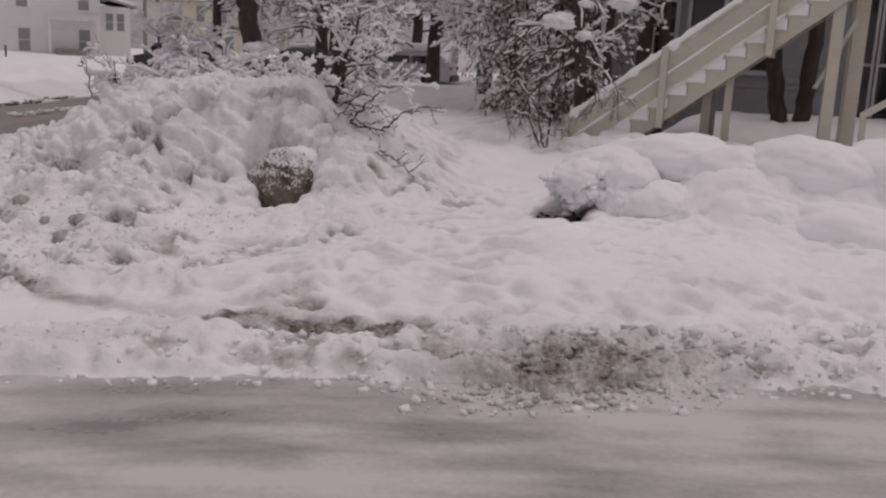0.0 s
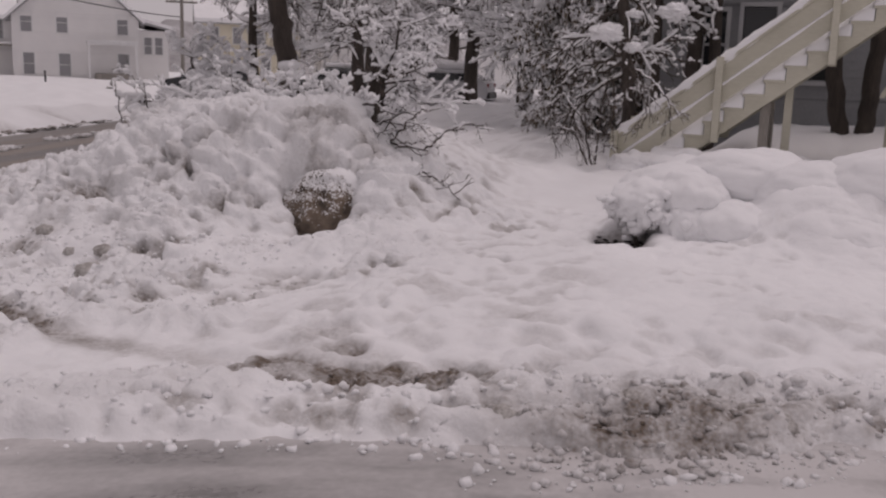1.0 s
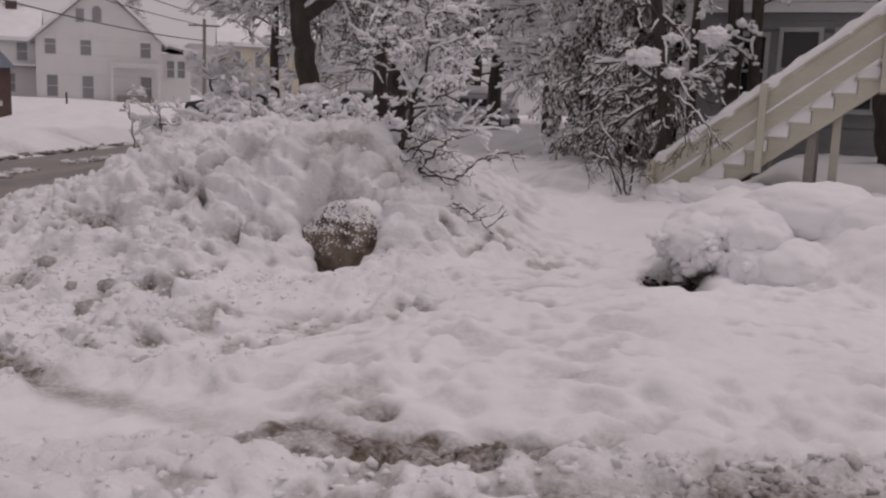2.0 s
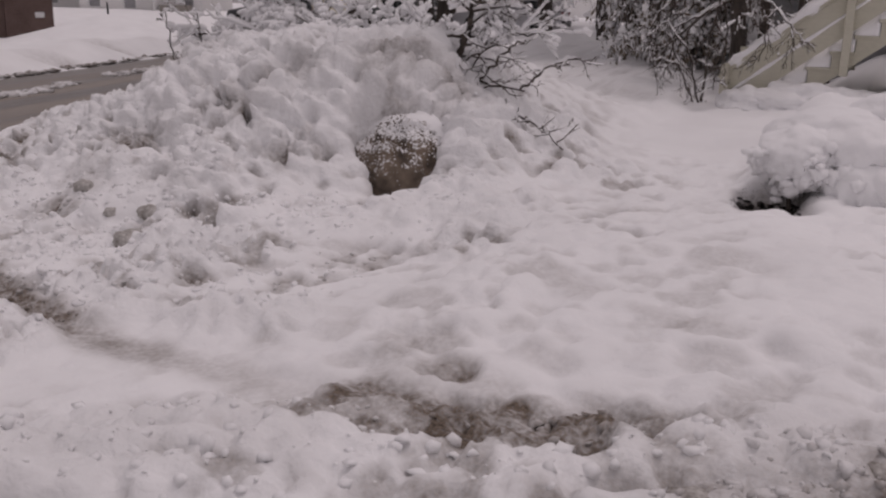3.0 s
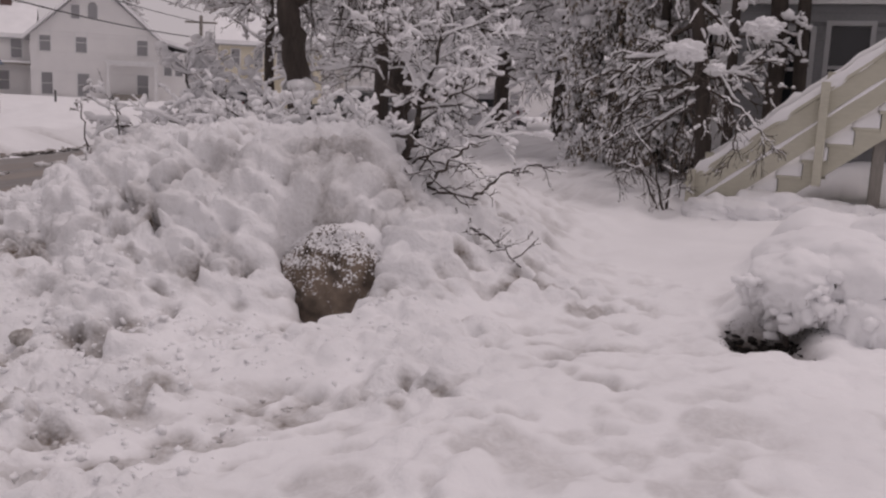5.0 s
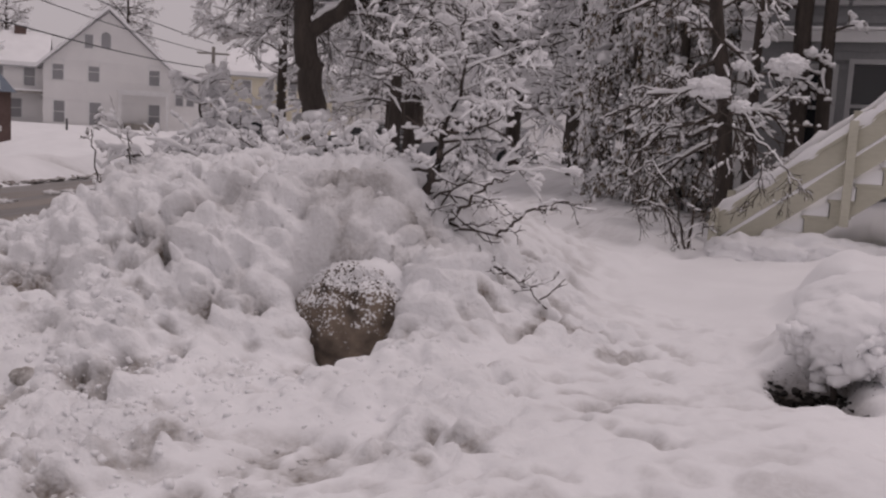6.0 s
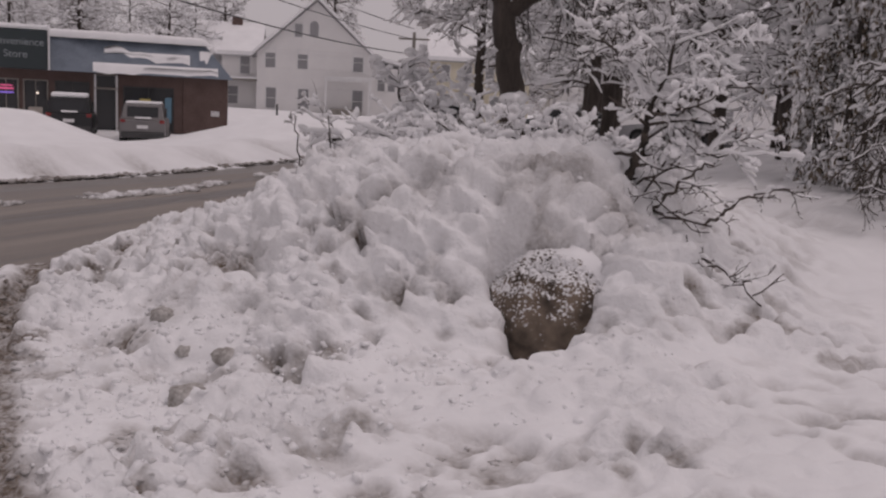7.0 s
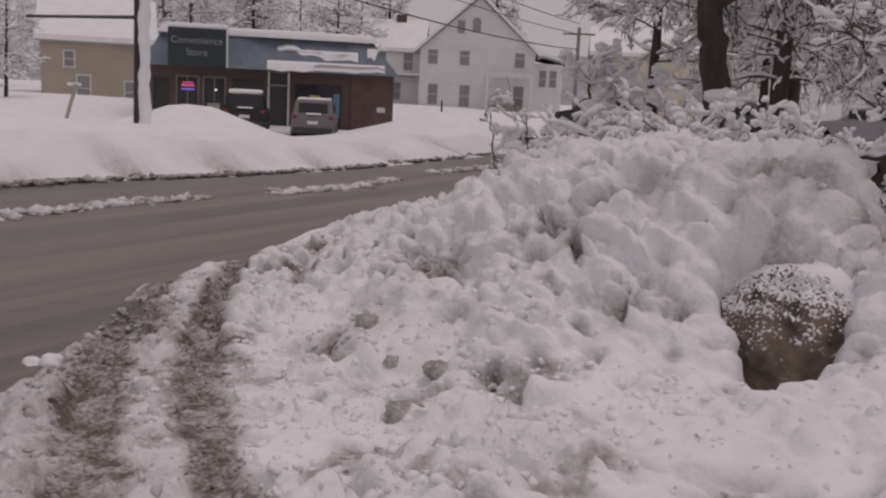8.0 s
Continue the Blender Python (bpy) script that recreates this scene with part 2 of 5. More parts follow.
def near_line(x, y, pts):
    """The distance of each place from a line through the points."""
    best = np.full(np.shape(x), 1e9)
    for (ax, ay), (bx, by) in zip(pts, pts[1:]):
        t = np.clip(((x - ax) * (bx - ax) + (y - ay) * (by - ay)) / ((bx - ax) ** 2 + (by - ay) ** 2), 0, 1)
        best = np.minimum(best, np.hypot(x - ax - t * (bx - ax), y - ay - t * (by - ay)))
    return best


# ---- the lie of the land ----
def lie(x, y):
    """The bare ground: level at the street, falling gently to the main road and the shop's yard."""
    z = np.interp(x, [-60, -50, -36, -24, -17, -6, -1.5], [-0.4, -0.6, -1.35, -1.05, -0.45, -0.25, 0.0])
    back = step(14, 34, y) * step(-30, -16, x)
    return z * (1 - back) + 0.0 * back


def street_edge(x):
    """Where the ploughed street ends and the snow begins."""
    return np.interp(x, [-7, -4.6, -2.93, -2.02, -0.83, 0.07, 0.71, 3, 60], [2.2, 3.2, 3.95, 4.31, 4.63, 5.16, 5.46, 6.4, 30])


def road_side(x, y):
    """Metres beyond the main road's near edge; 0 to 7.6 is the carriageway."""
    bend = -8.6 - 0.27 * (y - 6.2) - 0.004 * np.maximum(y - 24, 0) ** 2
    return (bend - x) / 1.036


RUT_A = [(-2.6, 5.02), (-3.08, 5.12), (-3.68, 5.19), (-4.67, 5.5), (-5.2, 5.78), (-5.61, 5.98), (-6.46, 6.43), (-7.41, 7.1), (-8.6, 8.1), (-10.2, 9.8)]
RUT_B = [(-4.4, 4.75), (-5.3, 5.29), (-5.98, 5.61), (-6.73, 6.06), (-8.24, 7.07), (-9.6, 8.3)]


def snow_top(x, y):
    """Height of the snow's surface, how far soiling and painted shade darken it, and where it is clotted: heap,
    pillows, berm.
    """
    base = lie(x, y)
    edge = y - street_edge(x)
    beyond = road_side(x, y)
    rough_s, rough_l = fbm(x, y, 0.22, 11, 3), fbm(x, y, 0.9, 23, 4)
    # untouched snow behind the ploughed edge
    z = base + 0.02 + 0.1 * step(0.9, 3.4, edge) + 0.1 * step(4.5, 9, edge) + 0.02 * fbm(x, y, 1.6, 5, 3)
    z = z + 0.012 * rough_s + 0.018 * fbm(x, y, 0.5, 7, 3) - 0.022 * step(0.25, 0.5, fbm(x, y, 0.35, 9, 2))
    dirt_and_shade = np.zeros_like(z)
    # low rough berm along the street
    berm = step(-0.05, 0.22, edge) * (1 - step(0.55, 1.3, edge))
    z = z + berm * (0.03 + 0.05 * rough_l) * (1 - 0.45 * step(-3.2, -4.2, x))
    muddy = np.exp(-(((x + 0.55) / 0.62) ** 2 + ((edge - 0.18) / 0.4) ** 2))
    dirt_and_shade = dirt_and_shade + 0.85 * muddy + berm * 0.1 * step(0.1, 0.5, rough_l)
    trench = np.exp(-(near_line(x, y, [(-2.36, 5.05), (-2.0, 5.0), (-1.54, 5.15)]) / 0.15) ** 2)
    z, dirt_and_shade = z - 0.02 * trench, dirt_and_shade + 1.1 * trench
    # soft drifted shelf above the berm
    shelf = step(-3.3, -2.2, x) * step(0.9, 1.5, edge) * (1 - step(2.0, 4.5, edge))
    z = z + shelf * (0.1 + 0.05 * fbm(x, y, 0.8, 71, 2))
    crumbs = step(0.6, 1.1, edge) * (1 - step(1.5, 2.0, edge)) * step(-3.0, -1.8, x)
    z = z + crumbs * lumps(x, y, 0.16, 83) * 0.05
    # the big ploughed heap
    ridge = np.interp(x, [-12, -10.2, -9.2, -7.9, -6.8, -6.4, -5.9, -5.0, -4.4, -4.0, -3.6, -3.1, -2.5], [0, 0.04, 0.14, 0.36, 0.72, 0.9, 0.96, 0.86, 0.86, 0.6, 0.32, 0.06, 0])
    foot = np.interp(x, [-10, -8, -6.5, -5.2, -4.6, -4.1, -3.6, -3], [8.6, 7.7, 7.1, 7.0, 7.5, 8.0, 7.6, 7.3])
    crest = np.interp(x, [-10, -8, -6, -4, -3], [10.6, 9.6, 9.1, 8.95, 9.1])
    rise = np.clip((y - foot) / (crest - foot), 0, 1)
    rise = (0.35 * rise + 0.65 * (3 * rise ** 2 - 2 * rise ** 3)) * (1 - 0.75 * step(10.2, 13.5, y))
    heap = ridge * rise
    on_heap = step(0.02, 0.25, heap)
    z = z + heap + on_heap * 0.07 * fbm(x, y, 1.0, 41, 2)
    dirt_and_shade = dirt_and_shade + on_heap * 0.24 * step(0.15, 0.6, fbm(x, y, 0.6, 59, 3)) * step(0.35, 0.7, heap)
    # scattered crumbs round the heap's foot
    apron = step(-0.9, -0.1, y - foot) * (1 - on_heap) * step(-9, -8, x) * (1 - step(-3.4, -2.9, x))
    z = z + apron * (lumps(x + 0.05 * rough_s, y, 0.13, 61) * 0.09 * step(-0.1, 0.35, fbm(x, y, 0.5, 62, 2)) + 0.025 * rough_s)
    dirt_and_shade = dirt_and_shade + apron * 0.3 * step(0.1, 0.5, fbm(x, y, 0.3, 67, 3)) * (1 - step(-5.5, -4.4, x))
    # ruts of a car that turned in
    flat = step(0.25, 0.6, edge) * (1 - step(6.9, 7.3, y)) * (1 - step(-3.4, -2.7, x))
    z = z - flat * (0.05 + 0.06 * step(-4.2, -5.0, x))
    flare = step(-0.1, 0.5, (-7.0 - x) * 0.88 + 6.05 - y + 0.25 * rough_l) * step(-5.6, -6.4, x)
    turn_in = step(-4.2, -5.2, x) * step(6.5, 5.5, y - 0.55 * (-6 - x)) * (1 - flare)
    z = z + turn_in * (0.55 * (base - z) + 0.03 + 0.03 * rough_l)
    z = z - turn_in * 0.02 * step(-6.0, -7.5, x)
    dirt_and_shade = dirt_and_shade + turn_in * (0.42 + 0.5 * step(-6.0, -7.5, x) + 0.5 * step(0, 0.5, rough_l))
    in_rut = np.zeros_like(z)
    for rut, wide in ((RUT_A, 0.115), (RUT_B, 0.125)):
        d = near_line(x, y, rut)
        dip = np.exp(-(np.maximum(d + 0.05 * rough_s + 0.04 * rough_l, 0) / wide) ** 3)
        grow = step(-2.6, -5.4, x)
        in_rut = np.maximum(in_rut, dip)
        z = z - dip * (0.035 + 0.012 * grow) + np.exp(-((d - 1.6 * wide) / (0.6 * wide)) ** 2) * (0.012 - 0.006 * grow) * (1 + rough_s) * (1 - 0.8 * step(-5.8, -7.2, x))
        dirt_and_shade = dirt_and_shade + dip * (0.3 + 1.0 * grow)
    dirt_and_shade = dirt_and_shade * (1 - 0.6 * turn_in * (1 - in_rut) * step(-0.1, 0.2, fbm(x, y, 0.45, 151, 3)))
    # shrubs bowed under a thick cover of snow
    front = y + 0.45 * fbm(x, y, 1.3, 103, 2)
    cover = step(8.05, 9.05, front) * (1 - 0.8 * step(10.6, 12.0, y)) * step(-1.95, -1.45, x + 0.12 * fbm(x, y, 0.6, 107, 2))
    z = z + cover * (0.4 + 0.1 * step(-0.4, 0.6, x) + 0.08 * fbm(x, y, 1.1, 105, 2))
    # hollows: beside the buried boulder and under the shrub
    out, across = 0.45 * (x + 4.12) - 0.89 * (y - 8.6), 0.89 * (x + 4.12) + 0.45 * (y - 8.6)
    across = across + 0.05 + 0.05 * fbm(x, y, 0.25, 37, 3)
    hollow = np.exp(-((across / (0.37 - 0.45 * np.clip(out - 0.14, 0, 0.6))) ** 6 + ((out - 0.3) / 0.36) ** 8))
    z = z * (1 - hollow) + hollow * np.minimum(z, -0.16)
    clot = on_heap * np.clip(1 - 1.6 * hollow, 0, 1) * (1 - 0.5 * step(10, 11, y))
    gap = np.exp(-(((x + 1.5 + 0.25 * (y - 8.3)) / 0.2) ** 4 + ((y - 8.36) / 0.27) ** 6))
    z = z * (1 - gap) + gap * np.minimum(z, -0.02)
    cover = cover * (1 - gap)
    # shade under the shrub, painted in as darker colour
    dirt_and_shade = dirt_and_shade + 1.2 * gap
    # carriageway of the main road, and banks beyond it
    in_road = np.maximum(step(-0.5, 0.1, beyond) * (1 - step(7.3, 8.0, beyond)), flare * (1 - step(7.3, 8.0, beyond))) * (1 - on_heap)
    z = z * (1 - in_road) + in_road * (base - 0.06 + 0.03 * rough_l)
    bank = step(7.5, 8.6, beyond) * (1 - step(60, 90, beyond))
    plough = step(7.4, 8.0, beyond) * (1 - step(8.4, 10.0, beyond))
    z = z + plough * (0.2 + 0.25 * fbm(x, y, 1.2, 112, 2))
    dirt_and_shade = dirt_and_shade + plough * (0.06 + 0.12 * rough_l) + 0.6 * np.exp(-((beyond - 7.5 - 0.12 * rough_l) / 0.13) ** 2)
    mounds = 0.95 * np.exp(-(((x + 24.5) / 4.5) ** 2 + ((y - 11.5) / 5.5) ** 2)) + 0.5 * np.exp(-(((x + 24) / 2.5) ** 2 + ((y - 17) / 2.5) ** 2))
    mounds = mounds + 1.0 * np.exp(-(((x + 22) / 5) ** 2 + ((y - 4) / 7) ** 2)) + 1.35 * np.exp(-(((x + 32) / 3.2) ** 2 + ((y - 33.8) / 3.6) ** 2))
    mounds = mounds + 0.9 * np.exp(-(((x + 33) / 5) ** 2 + ((y - 20.5) / 2.6) ** 2))
    mounds = mounds + 0.7 * np.exp(-(((x + 33) / 3.2) ** 2 + ((y - 22.2) / 2.0) ** 2))
    z = z + bank * mounds * (1 + 0.12 * rough_l)
    # small pits in the trodden snow, darkened by grit and by painted shade
    trod = step(0.25, 0.7, edge) * (1 - step(8.2, 9.2, y)) * (1 - step(-1.9, -1.2, x)) * step(0.0, 0.45, fbm(x, y, 0.75, 141, 3)) * (1 - in_road) * (1 - 0.7 * in_rut)
    nick = step(0.5, 0.8, lumps(x + 0.08 * rough_s, y + 0.05 * rough_l, 0.17, 142)) * step(-0.1, 0.15, fbm(x, y, 0.3, 143, 2)) * trod
    z, dirt_and_shade = z - 0.05 * nick, dirt_and_shade + 0.6 * nick
    # loosely strewn crumbs on the trodden snow
    loose = step(0.3, 0.8, edge) * (1 - step(-8, -9, x)) * (1 - step(9, 11, y)) * (0.3 + 0.95 * step(-0.15, 0.3, fbm(x, y, 0.7, 119, 3)) * (1 - step(-3.2, -2.0, x)))
    # dents at set places, darker inside
    for sx, sy, r in ((-3.06, 6.78, 0.06), (-3.5, 6.95, 0.07), (-3.3, 6.9, 0.04), (-5.5, 7.52, 0.09), (-6.1, 7.1, 0.12), (-5.5, 6.8, 0.08), (-4.22, 8.62, 0.08), (-3.95, 8.75, 0.05), (-5.3, 8.2, 0.12), (-6.3, 8.0, 0.1), (-5.0, 8.6, 0.12), (-2.3, 7.8, 0.06), (-4.45, 8.95, 0.16), (-4.0, 9.0, 0.12), (-6.0, 7.9, 0.14)):
        spot = np.exp(-(((x - sx) / (1.5 * r)) ** 2 + ((y - sy) / r) ** 2))
        z, dirt_and_shade = z - 0.06 * spot, dirt_and_shade + 0.55 * spot
    z = np.where((edge > 0.3) & (hollow < 0.05) & (gap < 0.05) & (in_road < 0.01) & (beyond < 7), np.maximum(z, base + 0.012), z)
    # the ploughed street
    street = 1 - step(-0.12, 0.14, edge + 0.16 * rough_s + 0.1 * rough_l)
    z = z * (1 - street) + street * (base - 0.05)
    # snow banked up between the stair and the house
    z = z + 0.4 * step(14.9, 16.6, y) * (1 - step(18.5, 22, y)) * step(-2.4, -1.2, x)
    # far snow swells gently
    z = z + 0.25 * fbm(x, y, 9, 131, 2) * step(13, 20, y) * (1 - in_road)
    return z, np.clip(dirt_and_shade, 0, 1), clot, cover, np.maximum(np.maximum(0.75 * berm, 0.5 * turn_in), loose) * (1 - street) * (1 - in_road) * (1 - 0.75 * in_rut)


def pits_at(x, v):
    """Small pits between the clods; their darker colour holds both grit and shade."""
    wide = step(0.6, 0.85, lumps(x + 0.1 * fbm(x, v, 0.15, 48, 2), v, 0.2, 49)) * step(-0.1, 0.3, fbm(x, v, 0.8, 50, 2))
    small = step(0.62, 0.82, lumps(x + 0.04 * fbm(x, v, 0.08, 51, 2), v, 0.12, 52)) * step(0.0, 0.3, fbm(x, v, 0.6, 57, 2))
    return np.maximum(wide, 0.8 * small)


def clotted(x, y, z, clot, cover, berm):
    """How far the surface swells outward where the snow is lumpy. Lumps are laid over the slope, not over the plan."""
    v = y + 0.85 * z
    wx, wy = x + 0.07 * fbm(x, v, 0.3, 44, 2), v + 0.07 * fbm(x, v, 0.3, 45, 2)
    pits = pits_at(x, v)
    crease = np.abs(fbm(wx, wy, 0.55, 43, 5))
    some = step(-0.35, 0.35, fbm(x, v, 1.2, 46, 2))
    heap = 0.065 * fbm(x, v, 0.75, 42, 3) + 0.03 * crease + (0.03 + 0.035 * some) * (lumps(wx, wy, 0.34, 47, 0.85) - 0.4) + (0.035 + 0.04 * some) * (lumps(wx, wy, 0.17, 53, 0.8) - 0.25) + 0.075 * (lumps(wx, wy, 0.1, 54, 0.7) - 0.2) + 0.045 * lumps(wx, wy, 0.06, 55) + 0.03 * fbm(wx, wy, 0.08, 56, 2) - 0.045 * pits
    soft = 0.2 * (lumps(wx, wy, 0.8, 109, 0.6) - 0.45) + 0.05 * (lumps(wx, wy, 0.4, 110, 1.0) - 0.4) + 0.05 * fbm(x, v, 0.4, 111, 2)
    crumb = 0.06 * crease + 0.06 * lumps(wx, wy, 0.17, 114) + 0.075 * lumps(wx, wy, 0.1, 115) + 0.035 * lumps(wx, wy, 0.06, 116) - 0.04 - 0.06 * pits
    return clot * heap + cover * soft + berm * crumb


def spaced(dense_lo, dense_hi, d, lo, hi, grow=1.09):
    mid = list(np.arange(dense_lo, dense_hi, d))
    right, s = [dense_hi], d
    while right[-1] < hi:
        s *= grow
        right.append(right[-1] + s)
    left, s = [dense_lo], d
    while left[-1] > lo:
        s *= grow
        left.append(left[-1] - s)
    return np.array(left[:0:-1] + mid + right)


def smoothed(a, passes=14):
    """The broad run of a grid of values, small relief evened out."""
    for _ in range(passes):
        p = np.pad(a, 1, mode="edge")
        a = (p[:-2, 1:-1] + p[2:, 1:-1] + p[1:-1, :-2] + p[1:-1, 2:] + 2 * a) / 6
    return a


def sheet(name, xs, ys, height, material, attribute=None):
    gx, gy = np.meshgrid(xs, ys)
    out = height(gx, gy)
    z = out[0] if isinstance(out, tuple) else out
    if isinstance(out, tuple):
        swell = clotted(gx, gy, z, *out[2:])
        # pits are coloured darker here, as grit lying in shade
        grit = out[1] + pits_at(gx, gy + 0.85 * z) * np.clip(0.65 * out[2] + 0.9 * out[4], 0, 0.8)
        zy, zx = np.gradient(z, ys, xs)
        zx, zy = smoothed(np.clip(zx, -1.5, 1.5)), smoothed(np.clip(zy, -1.5, 1.5))
        long = np.sqrt(1 + zx ** 2 + zy ** 2)
        gx, gy, z = gx - swell * zx / long, gy - swell * zy / long, z + swell / long
    nx, ny = len(xs), len(ys)
    idx = np.arange(nx * ny).reshape(ny, nx)
    faces = np.stack([idx[:-1, :-1].ravel(), idx[:-1, 1:].ravel(), idx[1:, 1:].ravel(), idx[1:, :-1].ravel()], 1)
    me = mesh_from(name, np.stack([gx.ravel(), gy.ravel(), z.ravel()], 1), faces)
    if isinstance(out, tuple):
        at = me.attributes.new("dirt_and_shade", "FLOAT", "POINT")
        at.data.foreach_set("value", np.clip(grit, 0, 1).ravel().astype(np.float32))
        at = me.attributes.new("clotted", "FLOAT", "POINT")
        at.data.foreach_set("value", np.clip(out[2] + out[4], 0.08, 1).ravel().astype(np.float32))
    return put_mesh(name, me, material, None, True)


ground = sheet("ground", spaced(-9.2, 2.0, 0.021, -700, 500, 1.075), spaced(4.1, 10.2, 0.021, -60, 900, 1.075), snow_top, SNOW_GROUND)
tagged(ground, "deep fresh snow, ploughed into rough heaps and soiled along the street", "snow", kind="structure")


def road_strip():
    ys = spaced(2, 30, 0.35, -40, 160)
    us = np.arange(-3.5, 8.5, 0.2)
    gu, gy = np.meshgrid(us, ys)
    gx = -8.6 - 0.27 * (gy - 6.2) - 0.004 * np.maximum(gy - 24, 0) ** 2 - 1.036 * gu
    gz = lie(gx, gy) - 0.02 + 0.012 * fbm(gx, gy, 0.8, 141, 3)
    idx = np.arange(gx.size).reshape(gx.shape)
    faces = np.stack([idx[:-1, :-1].ravel(), idx[1:, :-1].ravel(), idx[1:, 1:].ravel(), idx[:-1, 1:].ravel()], 1)
    me = mesh_from("road", np.stack([gx.ravel(), gy.ravel(), gz.ravel()], 1), faces)
    return put_mesh("road", me, ROAD, None, True)


tagged(road_strip(), "wet brown main road streaked with slush and tyre tracks", "road", kind="structure")
street = sheet("street", np.arange(-9, 9, 0.12), np.arange(-12, 8.5, 0.12), lambda x, y: lie(x, y) - 0.005 + 0.01 * fbm(x, y, 1.1, 151, 3) - 0.3 * step(0.3, 0.9, y - street_edge(x)) - 0.25 * step(0.0, 0.5, road_side(x, y)), STREET)
tagged(street, "icy grey side street, ploughed and polished by tyres", "road", kind="structure")


# ---- branching plants under snow ----
def unit(v):
    return v / (np.linalg.norm(v) + 1e-9)


def grow(paths, p, d, length, r, level, rng, cfg):
    """One branch and all that springs from it. cfg rows by level: (segment, wobble, lift, children, child length, spread)."""
    seg, wob, lift, kids, share, spread = cfg[level]
    n = max(3, int(length / seg))
    p, d = np.array(p, float), unit(np.array(d, float))
    pts = [p]
    for _ in range(n):
        d = unit(d + rng.normal(0, wob, 3) + np.array((0, 0, lift)))
        p = p + d * (length / n)
        pts.append(p)
    pts = np.array(pts)
    paths.append((pts, np.linspace(r, r * 0.4, n + 1), level))
    if level + 1 < len(cfg):
        for _ in range(rng.poisson(kids)):
            t = rng.uniform(0.2, 1.0)
            i = min(int(t * n), n - 1)
            along = unit(pts[i + 1] - pts[i])
            side = unit(np.cross(along, rng.normal(0, 1, 3)))
            turn = rng.uniform(0.5, 1.0) * spread
            grow(paths, pts[i] + (t * n - i) * (pts[i + 1] - pts[i]), along * math.cos(turn) + side * math.sin(turn), length * share * rng.uniform(0.6, 1.2) * (1.15 - 0.5 * t), max(r * 0.5, 0.0035), level + 1, rng, cfg)


def tubes(name, paths, sides):
    verts, faces, base = [], [], 0
    ring = np.arange(sides) * 2 * math.pi / sides
    for pts, radii, _ in paths:
        n = len(pts)
        along = np.gradient(pts, axis=0)
        along /= np.linalg.norm(along, axis=1, keepdims=True) + 1e-9
        up = np.where(np.abs(along[:, 2:3]) > 0.9, np.array([[1.0, 0, 0]]), np.array([[0, 0, 1.0]]))
        a = np.cross(along, up)
        a /= np.linalg.norm(a, axis=1, keepdims=True) + 1e-9
        b = np.cross(a, along)
        v = pts[:, None, :] + radii[:, None, None] * (np.cos(ring)[None, :, None] * a[:, None, :] + np.sin(ring)[None, :, None] * b[:, None, :])
        verts.append(v.reshape(-1, 3))
        i = np.arange(n - 1)[:, None] * sides
        j, k = np.arange(sides)[None, :], (np.arange(sides)[None, :] + 1) % sides
        faces.append(np.stack([i + j, i + k, i + sides + k, i + sides + j], -1).reshape(-1, 4) + base)
        base += n * sides
    return mesh_from(name, np.concatenate(verts), np.concatenate(faces))


def snow_paths(paths, rng, amount, chance, least=1):
    """Rolls of snow lying along the upper side of the branches."""
    out = []
    for pts, radii, level in paths:
        if level < least:
            continue
        d = np.gradient(pts, axis=0)
        flat = 1 - np.abs(d[:, 2]) / (np.linalg.norm(d, axis=1) + 1e-9)
        i = 0
        while i < len(pts) - 1:
            n = rng.randint(2, 6)
            seg = slice(i, min(i + n, len(pts)))
            i += n - 1
            if rng.rand() > chance or seg.stop - seg.start < 2 or flat[seg].mean() < 0.18:
                continue
            p, r = pts[seg], radii[seg]
            t = np.linspace(0, 1, len(p) * 2 - 1)
            src = np.linspace(0, 1, len(p))
            p2 = np.stack([np.interp(t, src, p[:, c]) for c in range(3)], 1)
            r2 = np.interp(t, src, r)
            sr = (amount * rng.uniform(0.5, 1.5) * (0.4 + 0.6 * flat[seg].mean()) + 0.5 * r2) * (0.35 + 0.65 * np.sin(np.pi * np.clip(t, 0.06, 0.94)) ** 0.5) * rng.uniform(0.7, 1.3, len(t))
            p2 = p2 + np.stack([np.zeros_like(t), np.zeros_like(t), r2 + sr * 0.55], 1)
            ends0, ends1 = p2[0] - (p2[1] - p2[0]) * 0.35, p2[-1] + (p2[-1] - p2[-2]) * 0.35
            out.append((np.vstack([ends0, p2, ends1]), np.concatenate([[0.001], sr, [0.001]]), level))
    return out


ICO = bmesh.new()
bmesh.ops.create_icosphere(ICO, subdivisions=2, radius=1.0)
ICO_V = np.array([v.co[:] for v in ICO.verts])
ICO_F = np.array([[v.index for v in f.verts] for f in ICO.faces])
ICO.free()
OCT = bmesh.new()
bmesh.ops.create_icosphere(OCT, subdivisions=1, radius=1.0)
OCT_V = np.array([v.co[:] for v in OCT.verts])
OCT_F = np.array([[v.index for v in f.verts] for f in OCT.faces])
OCT.free()


